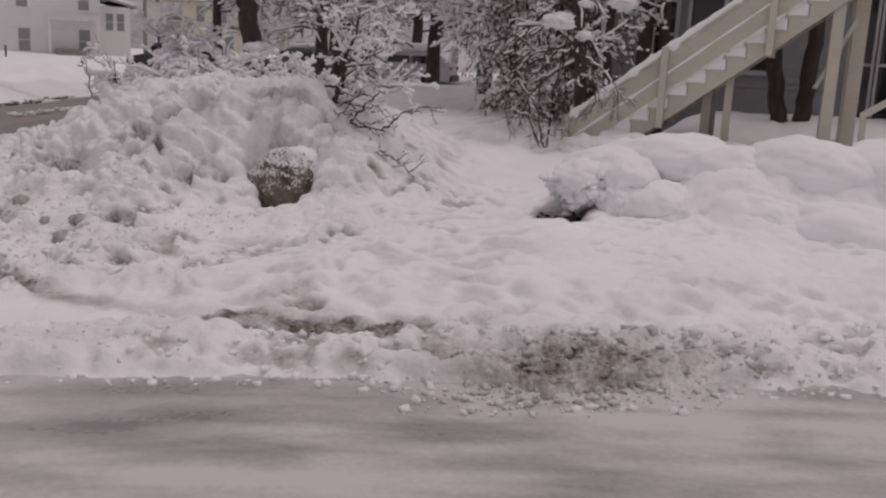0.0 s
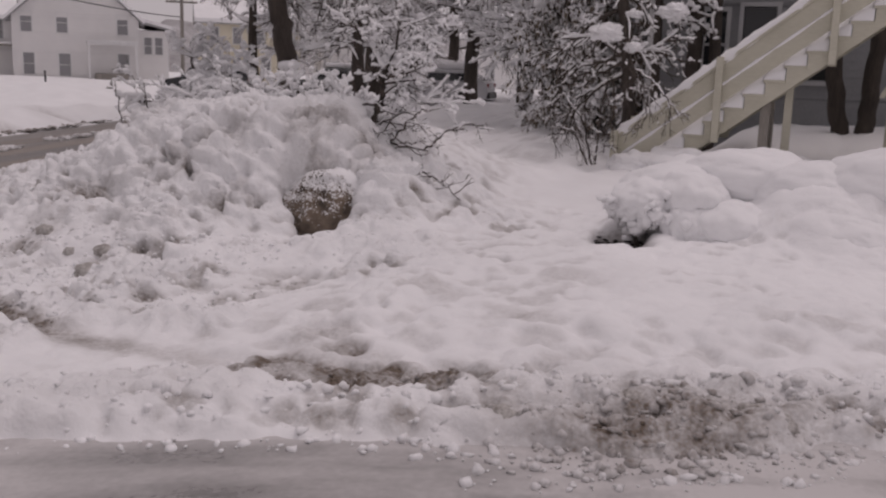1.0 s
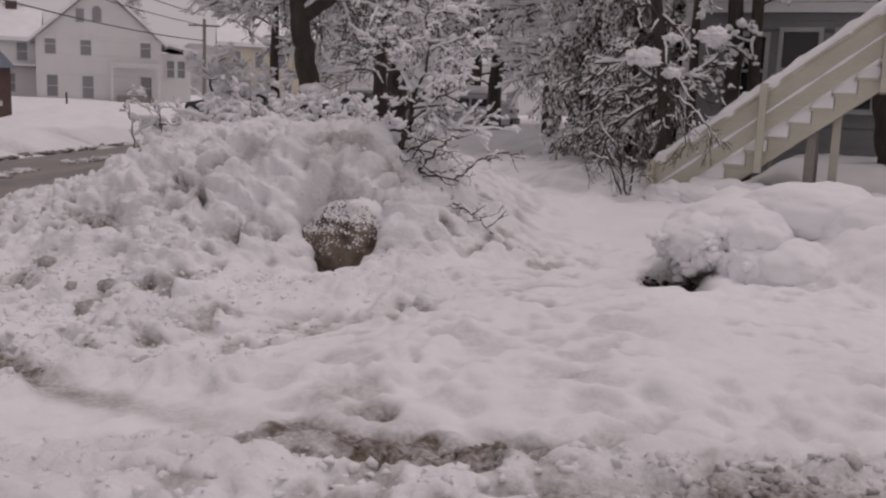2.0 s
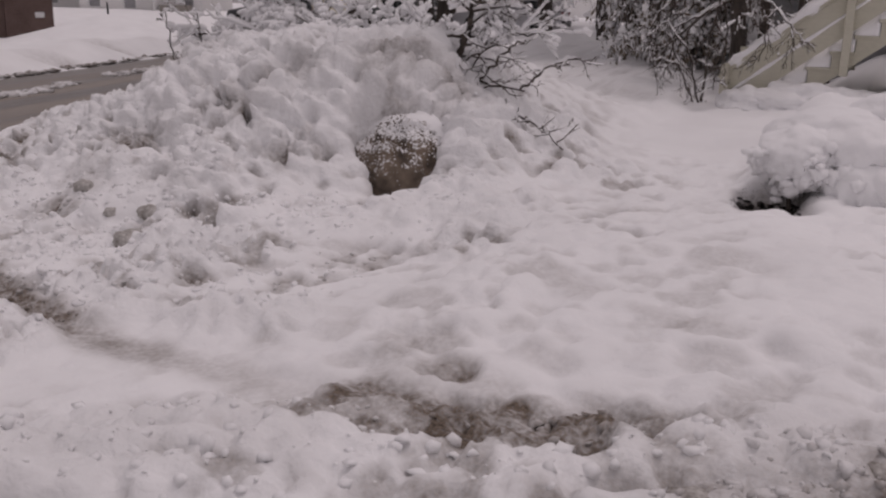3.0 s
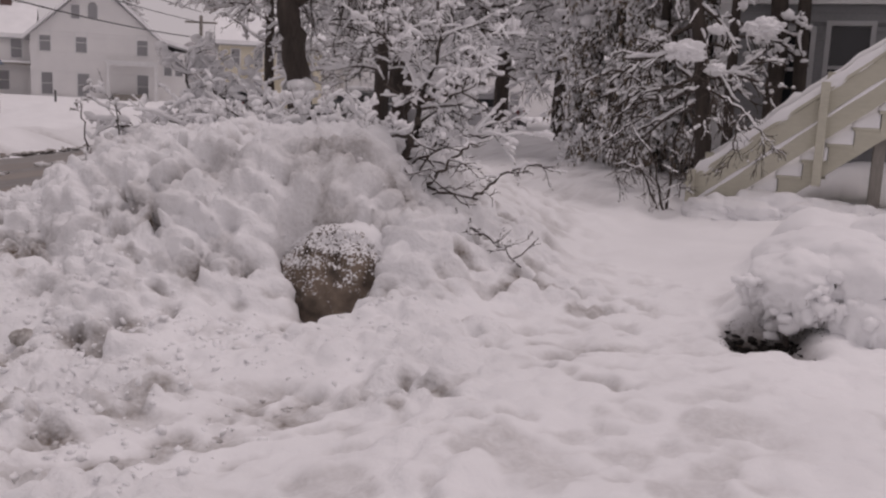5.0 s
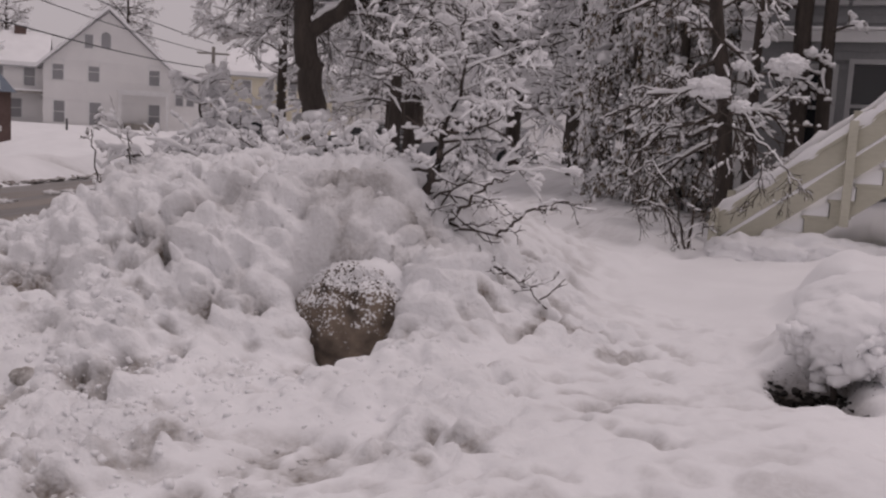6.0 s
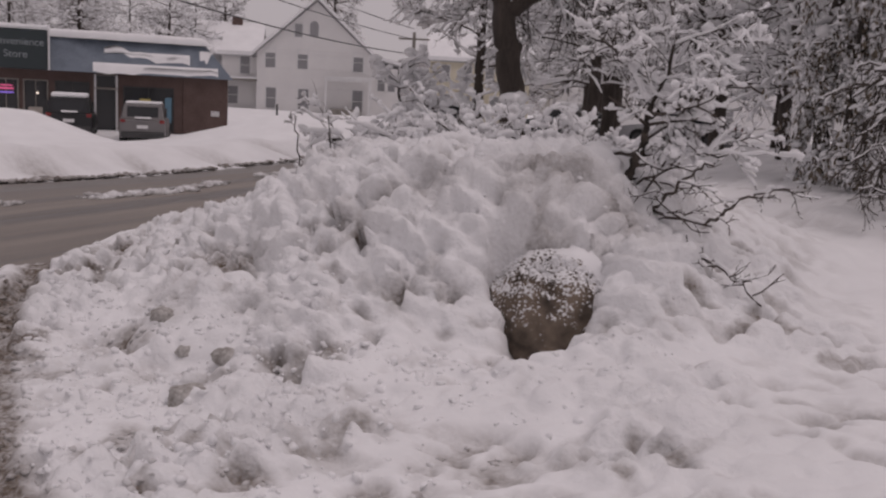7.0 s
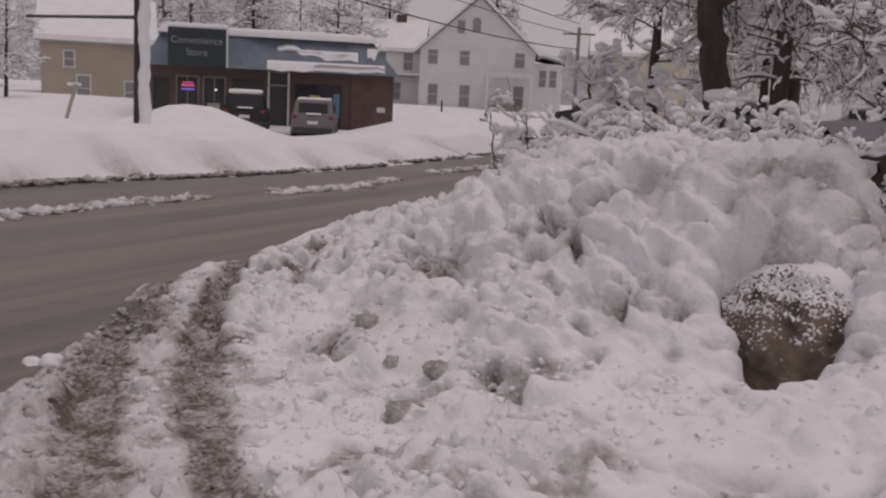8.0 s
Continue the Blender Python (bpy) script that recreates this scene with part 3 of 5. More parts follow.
def blobs(name, centres, sizes, rng, squash=0.7, rough=0.16, fine=False):
    """Lumpy clods in one mesh."""
    tv, tf = (ICO_V, ICO_F) if fine else (OCT_V, OCT_F)
    centres, sizes = np.asarray(centres), np.asarray(sizes)
    n, k = len(centres), len(tv)
    stretch = rng.uniform(0.7, 1.3, (n, 1, 3)) * np.array([1, 1, squash])
    v = tv[None] * (1 + rng.normal(0, rough, (n, k, 1))) * stretch * sizes[:, None, None]
    ang = rng.uniform(0, 6.283, n)
    c, s = np.cos(ang)[:, None], np.sin(ang)[:, None]
    v = np.stack([v[..., 0] * c - v[..., 1] * s, v[..., 0] * s + v[..., 1] * c, v[..., 2]], -1) + centres[:, None, :]
    f = (tf[None] + (np.arange(n) * k)[:, None, None]).reshape(-1, 3)
    return mesh_from(name, v.reshape(-1, 3), f)


def plant(name, origin, stems, cfg, seed, label, category, snow, chance, clumps=0.12, bark=None, group="", extra=()):
    """stems: (points, radius at foot, radius at top, branches, branch length). Points are from the origin."""
    rng = np.random.RandomState(seed)
    ob = thing(name, origin, label, category, group)
    main, fine = [], []
    for pts, r0, r1, count, blen in stems:
        pts = np.array(pts, float)
        t = np.linspace(0, 1, len(pts) * 4)
        src = np.linspace(0, 1, len(pts))
        p = np.stack([np.interp(t, src, pts[:, c]) for c in range(3)], 1)
        p[1:-1] += rng.normal(0, 0.012 + 0.04 * r0, (len(p) - 2, 3))
        main.append((p, np.linspace(r0, r1, len(p)), 0))
        for _ in range(count):
            u = rng.uniform(cfg["from"], 1.0)
            i = min(int(u * (len(p) - 1)), len(p) - 2)
            ang = rng.uniform(0, 6.283)
            d = np.array((math.cos(ang), math.sin(ang), rng.uniform(*cfg["rise"])))
            if cfg.get("behind") and d[1] < -0.1 and rng.rand() < cfg["behind"]:
                d[1] = -d[1]
            grow(fine, p[i] + rng.rand() * (p[i + 1] - p[i]), d, blen * rng.uniform(0.6, 1.25), min(r1 * 0.7, r0 * 0.45) * cfg.get("thin", 1.0), 0, rng, cfg["levels"])
    for pts in extra:
        fine.append((np.array(pts[0], float), np.linspace(pts[1], pts[1] * 0.4, len(pts[0])), 1))
        for _ in range(pts[2]):
            i = rng.randint(max(1, len(pts[0]) // 3), len(pts[0]))
            p = np.array(pts[0][i], float)
            grow(fine, p, rng.normal(0, 1, 3) * (1, 0.6, 0.6) + (0.4, 0, 0), pts[3], 0.006, 1, rng, cfg["levels"][:3])
    put_mesh("trunk", tubes("trunk", main, 10), bark or BARK, ob, True)
    if fine:
        tagged(put_mesh("crown", tubes("crown", fine, 4), TWIG, ob, True), kind="stuff")
    rolls = snow_paths([(a, b, 1) for a, b, _ in main], rng, snow * 1.6, 0.7) + snow_paths([(a, b, 1) for a, b, _ in fine], rng, snow, chance)
    if rolls:
        tagged(put_mesh("snow_cover", tubes("snow_cover", rolls, 6), SNOW, ob, True), "white snow lying along the twigs", kind="stuff")
    if clumps and fine:
        spots = [f[0][rng.randint(1, len(f[0]))] for f in fine if rng.rand() < clumps]
        if spots:
            tagged(put_mesh("tuft_cover", blobs("tuft_cover", np.array(spots) + (0, 0, snow * 0.8), snow * rng.uniform(1.0, 2.6, len(spots)), rng, 0.75, 0.2), SNOW, ob, True), "white tufts of snow on the twigs", kind="stuff")
    return ob


# levels: (segment, wobble, lift, children, child length, spread)
FINE = {"from": 0.12, "thin": 0.45, "behind": 0.85, "rise": (-0.25, 0.55), "levels": [(0.14, 0.18, -0.03, 12, 0.5, 1.0), (0.1, 0.22, -0.04, 6, 0.5, 0.9), (0.07, 0.25, -0.04, 0, 0, 0)]}
SHRUB = {"from": 0.1, "rise": (0.0, 0.9), "levels": [(0.1, 0.2, -0.02, 5, 0.55, 1.0), (0.07, 0.25, -0.03, 3, 0.5, 0.9), (0.05, 0.3, 0, 0, 0, 0)]}
BIG = {"from": 0.22, "rise": (-0.2, 0.6), "levels": [(0.4, 0.13, -0.015, 8, 0.5, 0.9), (0.25, 0.18, -0.04, 6, 0.5, 0.9), (0.16, 0.25, -0.05, 0, 0, 0)]}

# the tree behind the heap, forked above head height
plant("street_tree", (-6.6, 12.0, 0.1),
      [([(0, 0, 0), (0, 0, 0.9), (-0.12, 0, 1.7), (-0.2, 0, 2.15)], 0.145, 0.12, 0, 0),
       ([(-0.2, 0, 2.1), (-0.26, 0.05, 2.9), (-0.3, 0.1, 4.2), (-0.35, 0.2, 6.0)], 0.11, 0.05, 70, 1.6),
       ([(-0.2, 0, 2.1), (0.3, 0, 2.35), (0.95, -0.1, 2.85), (1.8, -0.2, 3.6)], 0.085, 0.04, 20, 1.2),
       ([(-0.22, 0, 2.3), (-0.5, 0.1, 2.75), (-1.1, 0.2, 3.3), (-1.9, 0.2, 4.0)], 0.06, 0.03, 46, 1.2)],
      FINE, 3, "dark-barked street tree, forked, its bare twigs loaded with snow", "tree", 0.017, 0.4, 0.05)
lump = thing("snow_lump", (-6.52, 11.8, 1.36), "round white lump of snow stuck to the tree trunk", "snow")
put_mesh("lump", blobs("lump", [(0, 0, 0), (0.06, 0.03, 0.02)], [0.12, 0.08], np.random.RandomState(5), 0.75, 0.06, True), SNOW, lump, True)

# the bent young tree rising out of the heap, and its bare lower boughs
plant("sapling", (-4.25, 9.5, 0.45),
      [([(0, 0, 0), (0.02, 0, 0.25), (0.16, 0, 0.6), (0.2, 0.02, 0.9)], 0.035, 0.018, 10, 0.45),
       ([(0.2, 0.02, 0.9), (0.3, 0.1, 1.25), (0.22, 0.15, 1.55), (0.28, 0.2, 1.85)], 0.013, 0.006, 16, 0.5),
       ([(0.18, 0.02, 0.8), (0.42, 0.1, 1.0), (0.62, 0.15, 1.05), (0.85, 0.15, 1.0)], 0.013, 0.007, 12, 0.4),
       ([(0.12, 0, 0.5), (0.4, 0.05, 0.6), (0.7, 0.1, 0.62)], 0.012, 0.006, 10, 0.35),
       ([(0.2, 0.02, 0.9), (-0.05, 0.1, 1.2), (-0.4, 0.2, 1.4)], 0.013, 0.007, 12, 0.5)],
      SHRUB, 8, "bent young tree with forked stems, thickly coated with snow", "tree", 0.017, 0.55, 0.04)
BARE = {"from": 0.15, "rise": (-0.3, 0.7), "thin": 1.3, "levels": [(0.06, 0.22, 0.0, 3, 0.55, 0.9), (0.05, 0.25, 0.0, 2, 0.5, 0.9), (0.04, 0.3, 0, 0, 0, 0)]}
plant("broken_bough", (-4.25, 9.45, 0.45),
      [([(0.02, 0, 0.1), (0.05, 0, 0.25), (0.13, 0, 0.5), (0.2, 0, 0.72)], 0.034, 0.022, 0, 0),
       ([(0.14, 0, 0.58), (-0.1, 0.03, 0.6), (-0.35, 0.05, 0.56), (-0.6, 0.1, 0.55)], 0.014, 0.007, 5, 0.14),
       ([(0.03, 0, 0.24), (0.25, -0.06, 0.26), (0.5, -0.1, 0.21), (0.74, -0.15, 0.2)], 0.016, 0.007, 8, 0.22),
       ([(0.32, -0.08, 0.25), (0.45, -0.1, 0.36), (0.6, -0.12, 0.52), (0.72, -0.12, 0.58)], 0.013, 0.006, 8, 0.25),
       ([(0.7, -0.14, 0.2), (0.85, -0.15, 0.33), (1.0, -0.15, 0.42), (1.18, -0.15, 0.46)], 0.011, 0.005, 8, 0.2),
       ([(0.25, -0.1, 0.12), (0.45, -0.18, 0.06), (0.7, -0.24, 0.03), (0.92, -0.28, -0.05), (1.13, -0.3, -0.2)], 0.013, 0.006, 14, 0.2),
       ([(0.6, -0.22, 0.04), (0.64, -0.25, -0.05), (0.63, -0.28, -0.17)], 0.009, 0.005, 4, 0.1)],
      BARE, 9, "dark bare bough of many forked twigs resting on the snow", "branch", 0.006, 0.22, 0, bark=TWIG)

# snow-laden brush along the top of the heap
for i, (bx, by, bz, seed) in enumerate([(-7.0, 10.6, 0.6, 21), (-6.2, 10.4, 0.7, 22), (-5.5, 10.3, 0.72, 23), (-4.9, 10.5, 0.65, 24), (-5.9, 11.2, 0.65, 25), (-7.7, 11.2, 0.45, 26)]):
    plant("brush", (bx, by, bz), [([(0, 0, -0.2), (0.1, 0, 0.15), (0.35, -0.05, 0.22), (0.75, -0.1, 0.2)], 0.02, 0.008, 11, 0.5),
                                  ([(0, 0, -0.2), (-0.1, 0, 0.15), (-0.35, -0.1, 0.25), (-0.7, -0.15, 0.3)], 0.018, 0.008, 10, 0.5)],
          SHRUB, seed, "low brush bowed flat under thick snow on the heap", "shrub", 0.027, 0.68, 0.07, group="brush on the snow heap")
plant("shrub", (-8.45, 12.4, 0.3), [([(0, 0, 0), (0.05, 0, 0.6), (0.0, 0, 1.35)], 0.03, 0.012, 20, 0.5), ([(0, 0, 0), (0.25, 0, 0.6), (0.5, 0, 0.95)], 0.02, 0.01, 12, 0.45)],
      SHRUB, 31, "upright shrub with snow-covered twigs", "shrub", 0.03, 0.85, 0.3)
for x, y, seed in ((-7.3, 9.7, 41), (-6.95, 9.75, 42)):
    plant("dead_stalk", (x, y, 0.72), [([(0, 0, -0.1), (-0.05, 0, 0.2), (-0.1, 0, 0.42)], 0.008, 0.004, 3, 0.12)], SHRUB, seed, "thin bare dead stalk poking from the snow", "plant", 0.006, 0.3, 0)


# tall trees along the path and behind
def tall_tree(seed, height, radius, label, branches=46, length=2.6):
    lean = np.random.RandomState(seed).normal(0, 0.15, 2)
    return plant("tall_tree", (0, 0, 0), [([(0, 0, -0.3), (lean[0] * 0.2, 0, height * 0.3), (lean[0], lean[1], height * 0.65), (lean[0] * 1.5, lean[1], height)], radius, radius * 0.25, branches, length)],
                 BIG, seed, label, "tree", 0.045, 0.6, 0.08, group="trees along the path")


tall_a = tall_tree(51, 10.5, 0.27, "tall bare tree, dark trunk, twigs white with snow")
tall_b = tall_tree(52, 9.0, 0.16, "slender bare tree, twigs white with snow", 40, 2.2)
tall_a.matrix_world = pose(-12.2, 33.0, 0.1)
tall_b.matrix_world = pose(-11.2, 22.5, 0.1)
for src, x, y, turn, size in ((tall_a, -17.7, 44.8, 70, 1.1), (tall_a, -24, 50, 140, 1.2), (tall_b, -8.4, 27, 80, 1.0), (tall_b, -14.5, 29, 150, 1.1), (tall_a, -9.0, 44, 200, 1.2),
                              (tall_a, -17.5, 36, 250, 1.0), (tall_b, -6.6, 23.5, 30, 1.1), (tall_a, -4.0, 36, 300, 1.2), (tall_b, -20.5, 40, 300, 1.2), (tall_a, -31, 62, 20, 1.2), (tall_b, -12.5, 40, 10, 1.2), (tall_b, -9.6, 31, 111, 1.15), (tall_b, -16.5, 26, 222, 1.0), (tall_a, -14.8, 52, 333, 1.3), (tall_b, -6.8, 38, 177, 1.3)):
    src.scale = (size,) * 3
    copy_thing(src, pose(x, y, 0.1, 0, 0, turn))
    src.scale = (1, 1, 1)


def cedar(origin, height, seed, label, spread=1.2):
    """A drooping evergreen: trunk, hanging sprays of foliage, snow on the sprays."""
    rng = np.random.RandomState(seed)
    ob = thing("cedar", origin, label, "tree", "cedars beside the house")
    t = np.linspace(0, 1, 14)
    trunk = np.stack([0.1 * np.sin(3 * t), 0.06 * np.cos(2 * t), t * height - 0.2], 1)
    main, limbs, leaves, caps, cap_r = [(trunk, np.linspace(0.12, 0.03, 14), 0)], [], [], [], []
    for _ in range(int(height * 26)):
        u = rng.uniform(0.08, 1.0) ** 0.9
        i = min(int(u * 13), 12)
        ang = rng.uniform(0, 6.283)
        grow(limbs, trunk[i], (math.cos(ang), math.sin(ang), rng.uniform(-0.1, 0.3)), spread * (1.15 - 0.75 * u) * rng.uniform(0.6, 1.2), 0.012, 0, rng, [(0.12, 0.12, -0.13, 5, 0.45, 0.8), (0.09, 0.15, -0.2, 0, 0, 0)])
    for pts, radii, level in limbs:
        for p in pts[1:]:
            for _ in range(3 if level else 2):
                leaves.append(p + rng.normal(0, 0.035, 3))
            if rng.rand() < 0.42:
                caps.append(p + (0, 0, 0.03))
                cap_r.append(rng.uniform(0.02, 0.08))
    leaves = np.array(leaves)
    n = len(leaves)
    down = unit(np.array((0, 0, -1.0))) + rng.normal(0, 0.35, (n, 3))
    down /= np.linalg.norm(down, axis=1, keepdims=True)
    side = np.cross(down, rng.normal(0, 1, (n, 3)))
    side /= np.linalg.norm(side, axis=1, keepdims=True)
    ln, wd = rng.uniform(0.07, 0.17, (n, 1)), rng.uniform(0.012, 0.03, (n, 1))
    v = np.stack([leaves, leaves + down * ln * 0.5 + side * wd, leaves + down * ln, leaves + down * ln * 0.5 - side * wd], 1).reshape(-1, 3)
    put_mesh("trunk", tubes("trunk", main, 9), BARK, ob, True)
    tagged(put_mesh("limb_mass", tubes("limb_mass", limbs, 4), TWIG, ob, True), kind="stuff")
    white = np.repeat(rng.rand(n) < 0.58, 4)
    tagged(put_mesh("snowy_foliage", mesh_from("snowy_foliage", v[white], np.arange(white.sum()).reshape(-1, 4)), SNOW, ob), "sprays coated white with snow", kind="stuff")
    v = v[~white]
    tagged(put_mesh("foliage", mesh_from("foliage", v, np.arange(len(v)).reshape(-1, 4)), NEEDLE, ob), "brown-green hanging sprays", kind="stuff")
    tagged(put_mesh("snow_cover", blobs("snow_cover", caps, cap_r, rng, 0.6, 0.25), SNOW, ob, True), "white snow on the sprays", kind="stuff")
    return ob


cedar((-5.4, 20.2, 0.2), 6.5, 61, "brown-green cedar with drooping snow-laden sprays", 1.5)
cedar((-4.3, 18.6, 0.2), 5.6, 62, "brown-green cedar with drooping snow-laden sprays beside the path", 1.2)
cedar((-3.9, 20.5, 0.2), 6.0, 63, "dark cedar with drooping snow-laden sprays against the house", 1.2)

# trunks and shrub at the foot of the stair
HOUSE_TREE = {"from": 0.3, "thin": 0.6, "rise": (-0.5, 0.4), "levels": [(0.14, 0.16, -0.06, 6, 0.55, 0.9), (0.09, 0.22, -0.08, 4, 0.5, 0.9), (0.07, 0.25, -0.05, 0, 0, 0)]}
plant("leaning_tree", (-3.0, 15.6, 0.2), [([(0, 0, 0), (-0.05, 0, 1.2), (-0.3, 0, 2.8), (-0.4, 0, 5.0)], 0.11, 0.07, 26, 1.1)], HOUSE_TREE, 71, "leaning dark tree beside the stair, hung with snowy twigs", "tree", 0.018, 0.45, 0.06)
plant("slim_tree", (-2.95, 17.2, 0.2), [([(0, 0, 0), (0, 0, 2.5), (0.05, 0, 5.5)], 0.08, 0.05, 14, 0.9)], HOUSE_TREE, 72, "slim dark tree against the grey house, snow on its twigs", "tree", 0.03, 0.6, 0.15)
for x, r, seed in ((-2.4, 0.13, 73), (-2.08, 0.1, 74)):
    plant("house_tree", (x, 17.45, 0.2), [([(0, 0, 0), (-0.02, 0, 2.5), (-0.06, 0, 6)], r, r * 0.8, 5, 0.7)], HOUSE_TREE, seed, "straight dark trunk standing close to the grey house", "tree", 0.03, 0.6, 0.2, group="trunks beside the house")
for pts, seed in (([(0.02, 0, 0), (-0.05, 0, 0.5), (-0.2, 0, 1.4), (-0.28, 0.05, 4)], 75), ([(0.3, 0, 0), (0.32, 0, 0.6), (0.36, 0, 1.5), (0.4, 0.05, 4)], 76), ([(1.75, 0.2, 0), (1.72, 0.2, 0.8), (1.7, 0.2, 4)], 77)):
    plant("house_tree", (-0.1, 16.6, 0.35), [(pts, 0.14, 0.11, 0, 0)], HOUSE_TREE, seed, "dark trunk rising behind the stair out of the snow", "tree", 0.02, 0.5, 0, group="trunks beside the house")
plant("drooping_shrub", (-3.15, 14.1, 0.15), [([(0, 0.1, 0), (0.05, 0.1, 0.8), (0.2, 0.05, 1.6), (0.29, 0.1, 2.0)], 0.016, 0.01, 5, 0.4), ([(0.1, 0.1, 1.35), (0.35, -0.1, 1.4), (0.6, -0.22, 1.25), (0.72, -0.26, 0.95), (0.68, -0.28, 0.55)], 0.013, 0.006, 16, 0.36),
                                              ([(0.4, -0.15, 1.35), (0.75, -0.25, 1.2), (0.98, -0.27, 0.95), (1.06, -0.27, 0.7)], 0.011, 0.005, 12, 0.3), ([(0.2, -0.1, 1.2), (0.3, -0.22, 0.9), (0.26, -0.26, 0.5), (0.2, -0.28, 0.2)], 0.011, 0.005, 12, 0.3),
                                              ([(0, 0, 0), (-0.15, 0, 0.6), (-0.45, 0, 0.95), (-0.7, -0.05, 0.75)], 0.014, 0.006, 14, 0.42), ([(-0.1, 0.1, 0), (-0.3, 0, 0.5), (-0.6, -0.05, 0.5)], 0.012, 0.006, 10, 0.35)],
      {"from": 0.3, "rise": (-1.2, 0.1), "thin": 1.3, "levels": [(0.07, 0.16, -0.14, 4, 0.6, 0.7), (0.06, 0.2, -0.12, 2, 0.5, 0.7), (0.05, 0.25, -0.1, 0, 0, 0)]}, 78, "bare drooping shrub over the foot of the stair, tipped with snow", "shrub", 0.007, 0.14, 0.01)
for cx, cy, cz, k, seed in ((-3.05, 14.0, 1.93, 1.0, 6), (-2.37, 15.0, 2.27, 0.95, 7), (-2.8, 14.5, 2.2, 0.5, 8), (-2.75, 14.3, 1.75, 0.55, 9)):
    clump = thing("snow_clump", (cx, cy, cz), "clump of snow caught in the branches beside the stair", "snow", "clumps of snow in the branches")
    snow_mass("clump", clump, (0, 0, 0), (0.2 * k, 0.13 * k, 0.105 * k), seed, 0.5, 0.4)

# ---- the boulder in its hollow, the shrub with the dark gap, clods ----
def boulder_material():
    m, nt, bsdf, tc = nodes_of("frosted_stone")
    xyz = tc.outputs["Object"]
    grain, spots = noise_node(nt, xyz, 7, 5), noise_node(nt, xyz, 55, 3)
    stone = mix_node(nt, ramp_node(nt, grain, 0.35, 0.65), (0.05, 0.038, 0.03), (0.24, 0.185, 0.14))
    geo, sep = nt.nodes.new("ShaderNodeNewGeometry"), nt.nodes.new("ShaderNodeSeparateXYZ")
    nt.links.new(geo.outputs["Normal"], sep.inputs["Vector"])
    specks = math_node(nt, "MULTIPLY", math_node(nt, "SUBTRACT", spots, 0.5), 2.6)
    blotch = math_node(nt, "MULTIPLY", math_node(nt, "SUBTRACT", grain, 0.5), 1.1)
    cover = math_node(nt, "ADD", math_node(nt, "MULTIPLY", sep.outputs["Z"], 1.0), math_node(nt, "ADD", specks, blotch))
    frost = ramp_node(nt, cover, 0.52, 0.75)
    nt.links.new(mix_node(nt, frost, stone, (0.82, 0.82, 0.83)), bsdf.inputs["Base Color"])
    bsdf.inputs["Roughness"].default_value = 0.8
    bump_node(nt, math_node(nt, "ADD", frost, grain), 0.6, 0.03, bsdf)
    return m


boulder = thing("boulder", (-4.15, 8.58, 0.06), "rounded brown boulder, frosted on top, half buried in the snow heap", "rock")
bm = bmesh.new()
bmesh.ops.create_icosphere(bm, subdivisions=5, radius=1.0)
for v in bm.verts:
    q = v.co.normalized()
    v.co = Vector((q.x * 0.42, q.y * 0.36, q.z * 0.42)) * (1 + 0.09 * noise.fractal(q * 2.2, 1.0, 2.0, 5) + 0.035 * noise.noise(q * 8) + 0.015 * noise.noise(q * 22))
part("stone", bm, boulder_material(), boulder, smooth=True)
rng = np.random.RandomState(89)
q = rng.normal(0, 1, (9000, 3))
q /= np.linalg.norm(q, axis=1, keepdims=True)
q = q[(q[:, 2] > 0.1) & (rng.rand(9000) < 1.2 * np.abs(q[:, 2]) ** 3.2)]
tagged(put_mesh("frost", blobs("frost", q * (0.42, 0.36, 0.42), rng.uniform(0.004, 0.01, len(q)), rng, 0.8, 0.25), SNOW, boulder, True), "white grains of snow clinging to the stone", kind="stuff")

brow = thing("boulder_snow_cap", (-4.12, 8.6, 0.06), "soft brow of snow bridging the boulder's top into the heap", "snow")
snow_mass("brow", brow, (-0.05, 0.2, 0.26), (0.44, 0.34, 0.21), 21, 0.08, 0.06)
snow_mass("shoulder", brow, (-0.52, 0.02, 0.1), (0.17, 0.2, 0.24), 22, 0.2, 0.1)
snow_mass("shoulder", brow, (0.42, 0.06, 0.12), (0.15, 0.24, 0.26), 23, 0.2, 0.1)
rng = np.random.RandomState(90)
LOW = {"from": 0.2, "rise": (-0.7, 0.1), "levels": [(0.05, 0.2, -0.14, 3, 0.5, 0.9), (0.04, 0.25, -0.1, 2, 0.5, 0.9), (0.04, 0.2, -0.05, 0, 0, 0)]}
plant("buried_shrub", (-1.28, 8.5, 0.12), [([(0, 0, 0), (0.02, -0.05, 0.25), (0.05, -0.1, 0.36)], 0.02, 0.01, 16, 0.16), ([(-0.15, 0, 0), (-0.2, -0.05, 0.25), (-0.25, -0.1, 0.34)], 0.016, 0.008, 10, 0.13), ([(0.2, 0, 0), (0.28, -0.02, 0.2), (0.33, -0.08, 0.3)], 0.016, 0.008, 12, 0.16)],
      LOW, 91, "dark shrub crushed under a cap of clotted snow", "shrub", 0.02, 1.0, 0.5)
cap = thing("shrub_snow_cap", (-1.2, 8.6, 0.36), "rounded cap of snow weighing down the shrub, its rim shaggy", "snow")
snow_mass("lobe", cap, (-0.2, 0.0, 0.06), (0.27, 0.26, 0.2), 1, 0.14, 0.3)
snow_mass("lobe", cap, (0.1, 0.06, 0.1), (0.3, 0.28, 0.22), 2, 0.14, 0.25)
snow_mass("lobe", cap, (0.16, -0.12, -0.1), (0.2, 0.16, 0.19), 3, 0.14, 0.45)
rng = np.random.RandomState(92)
n = 260
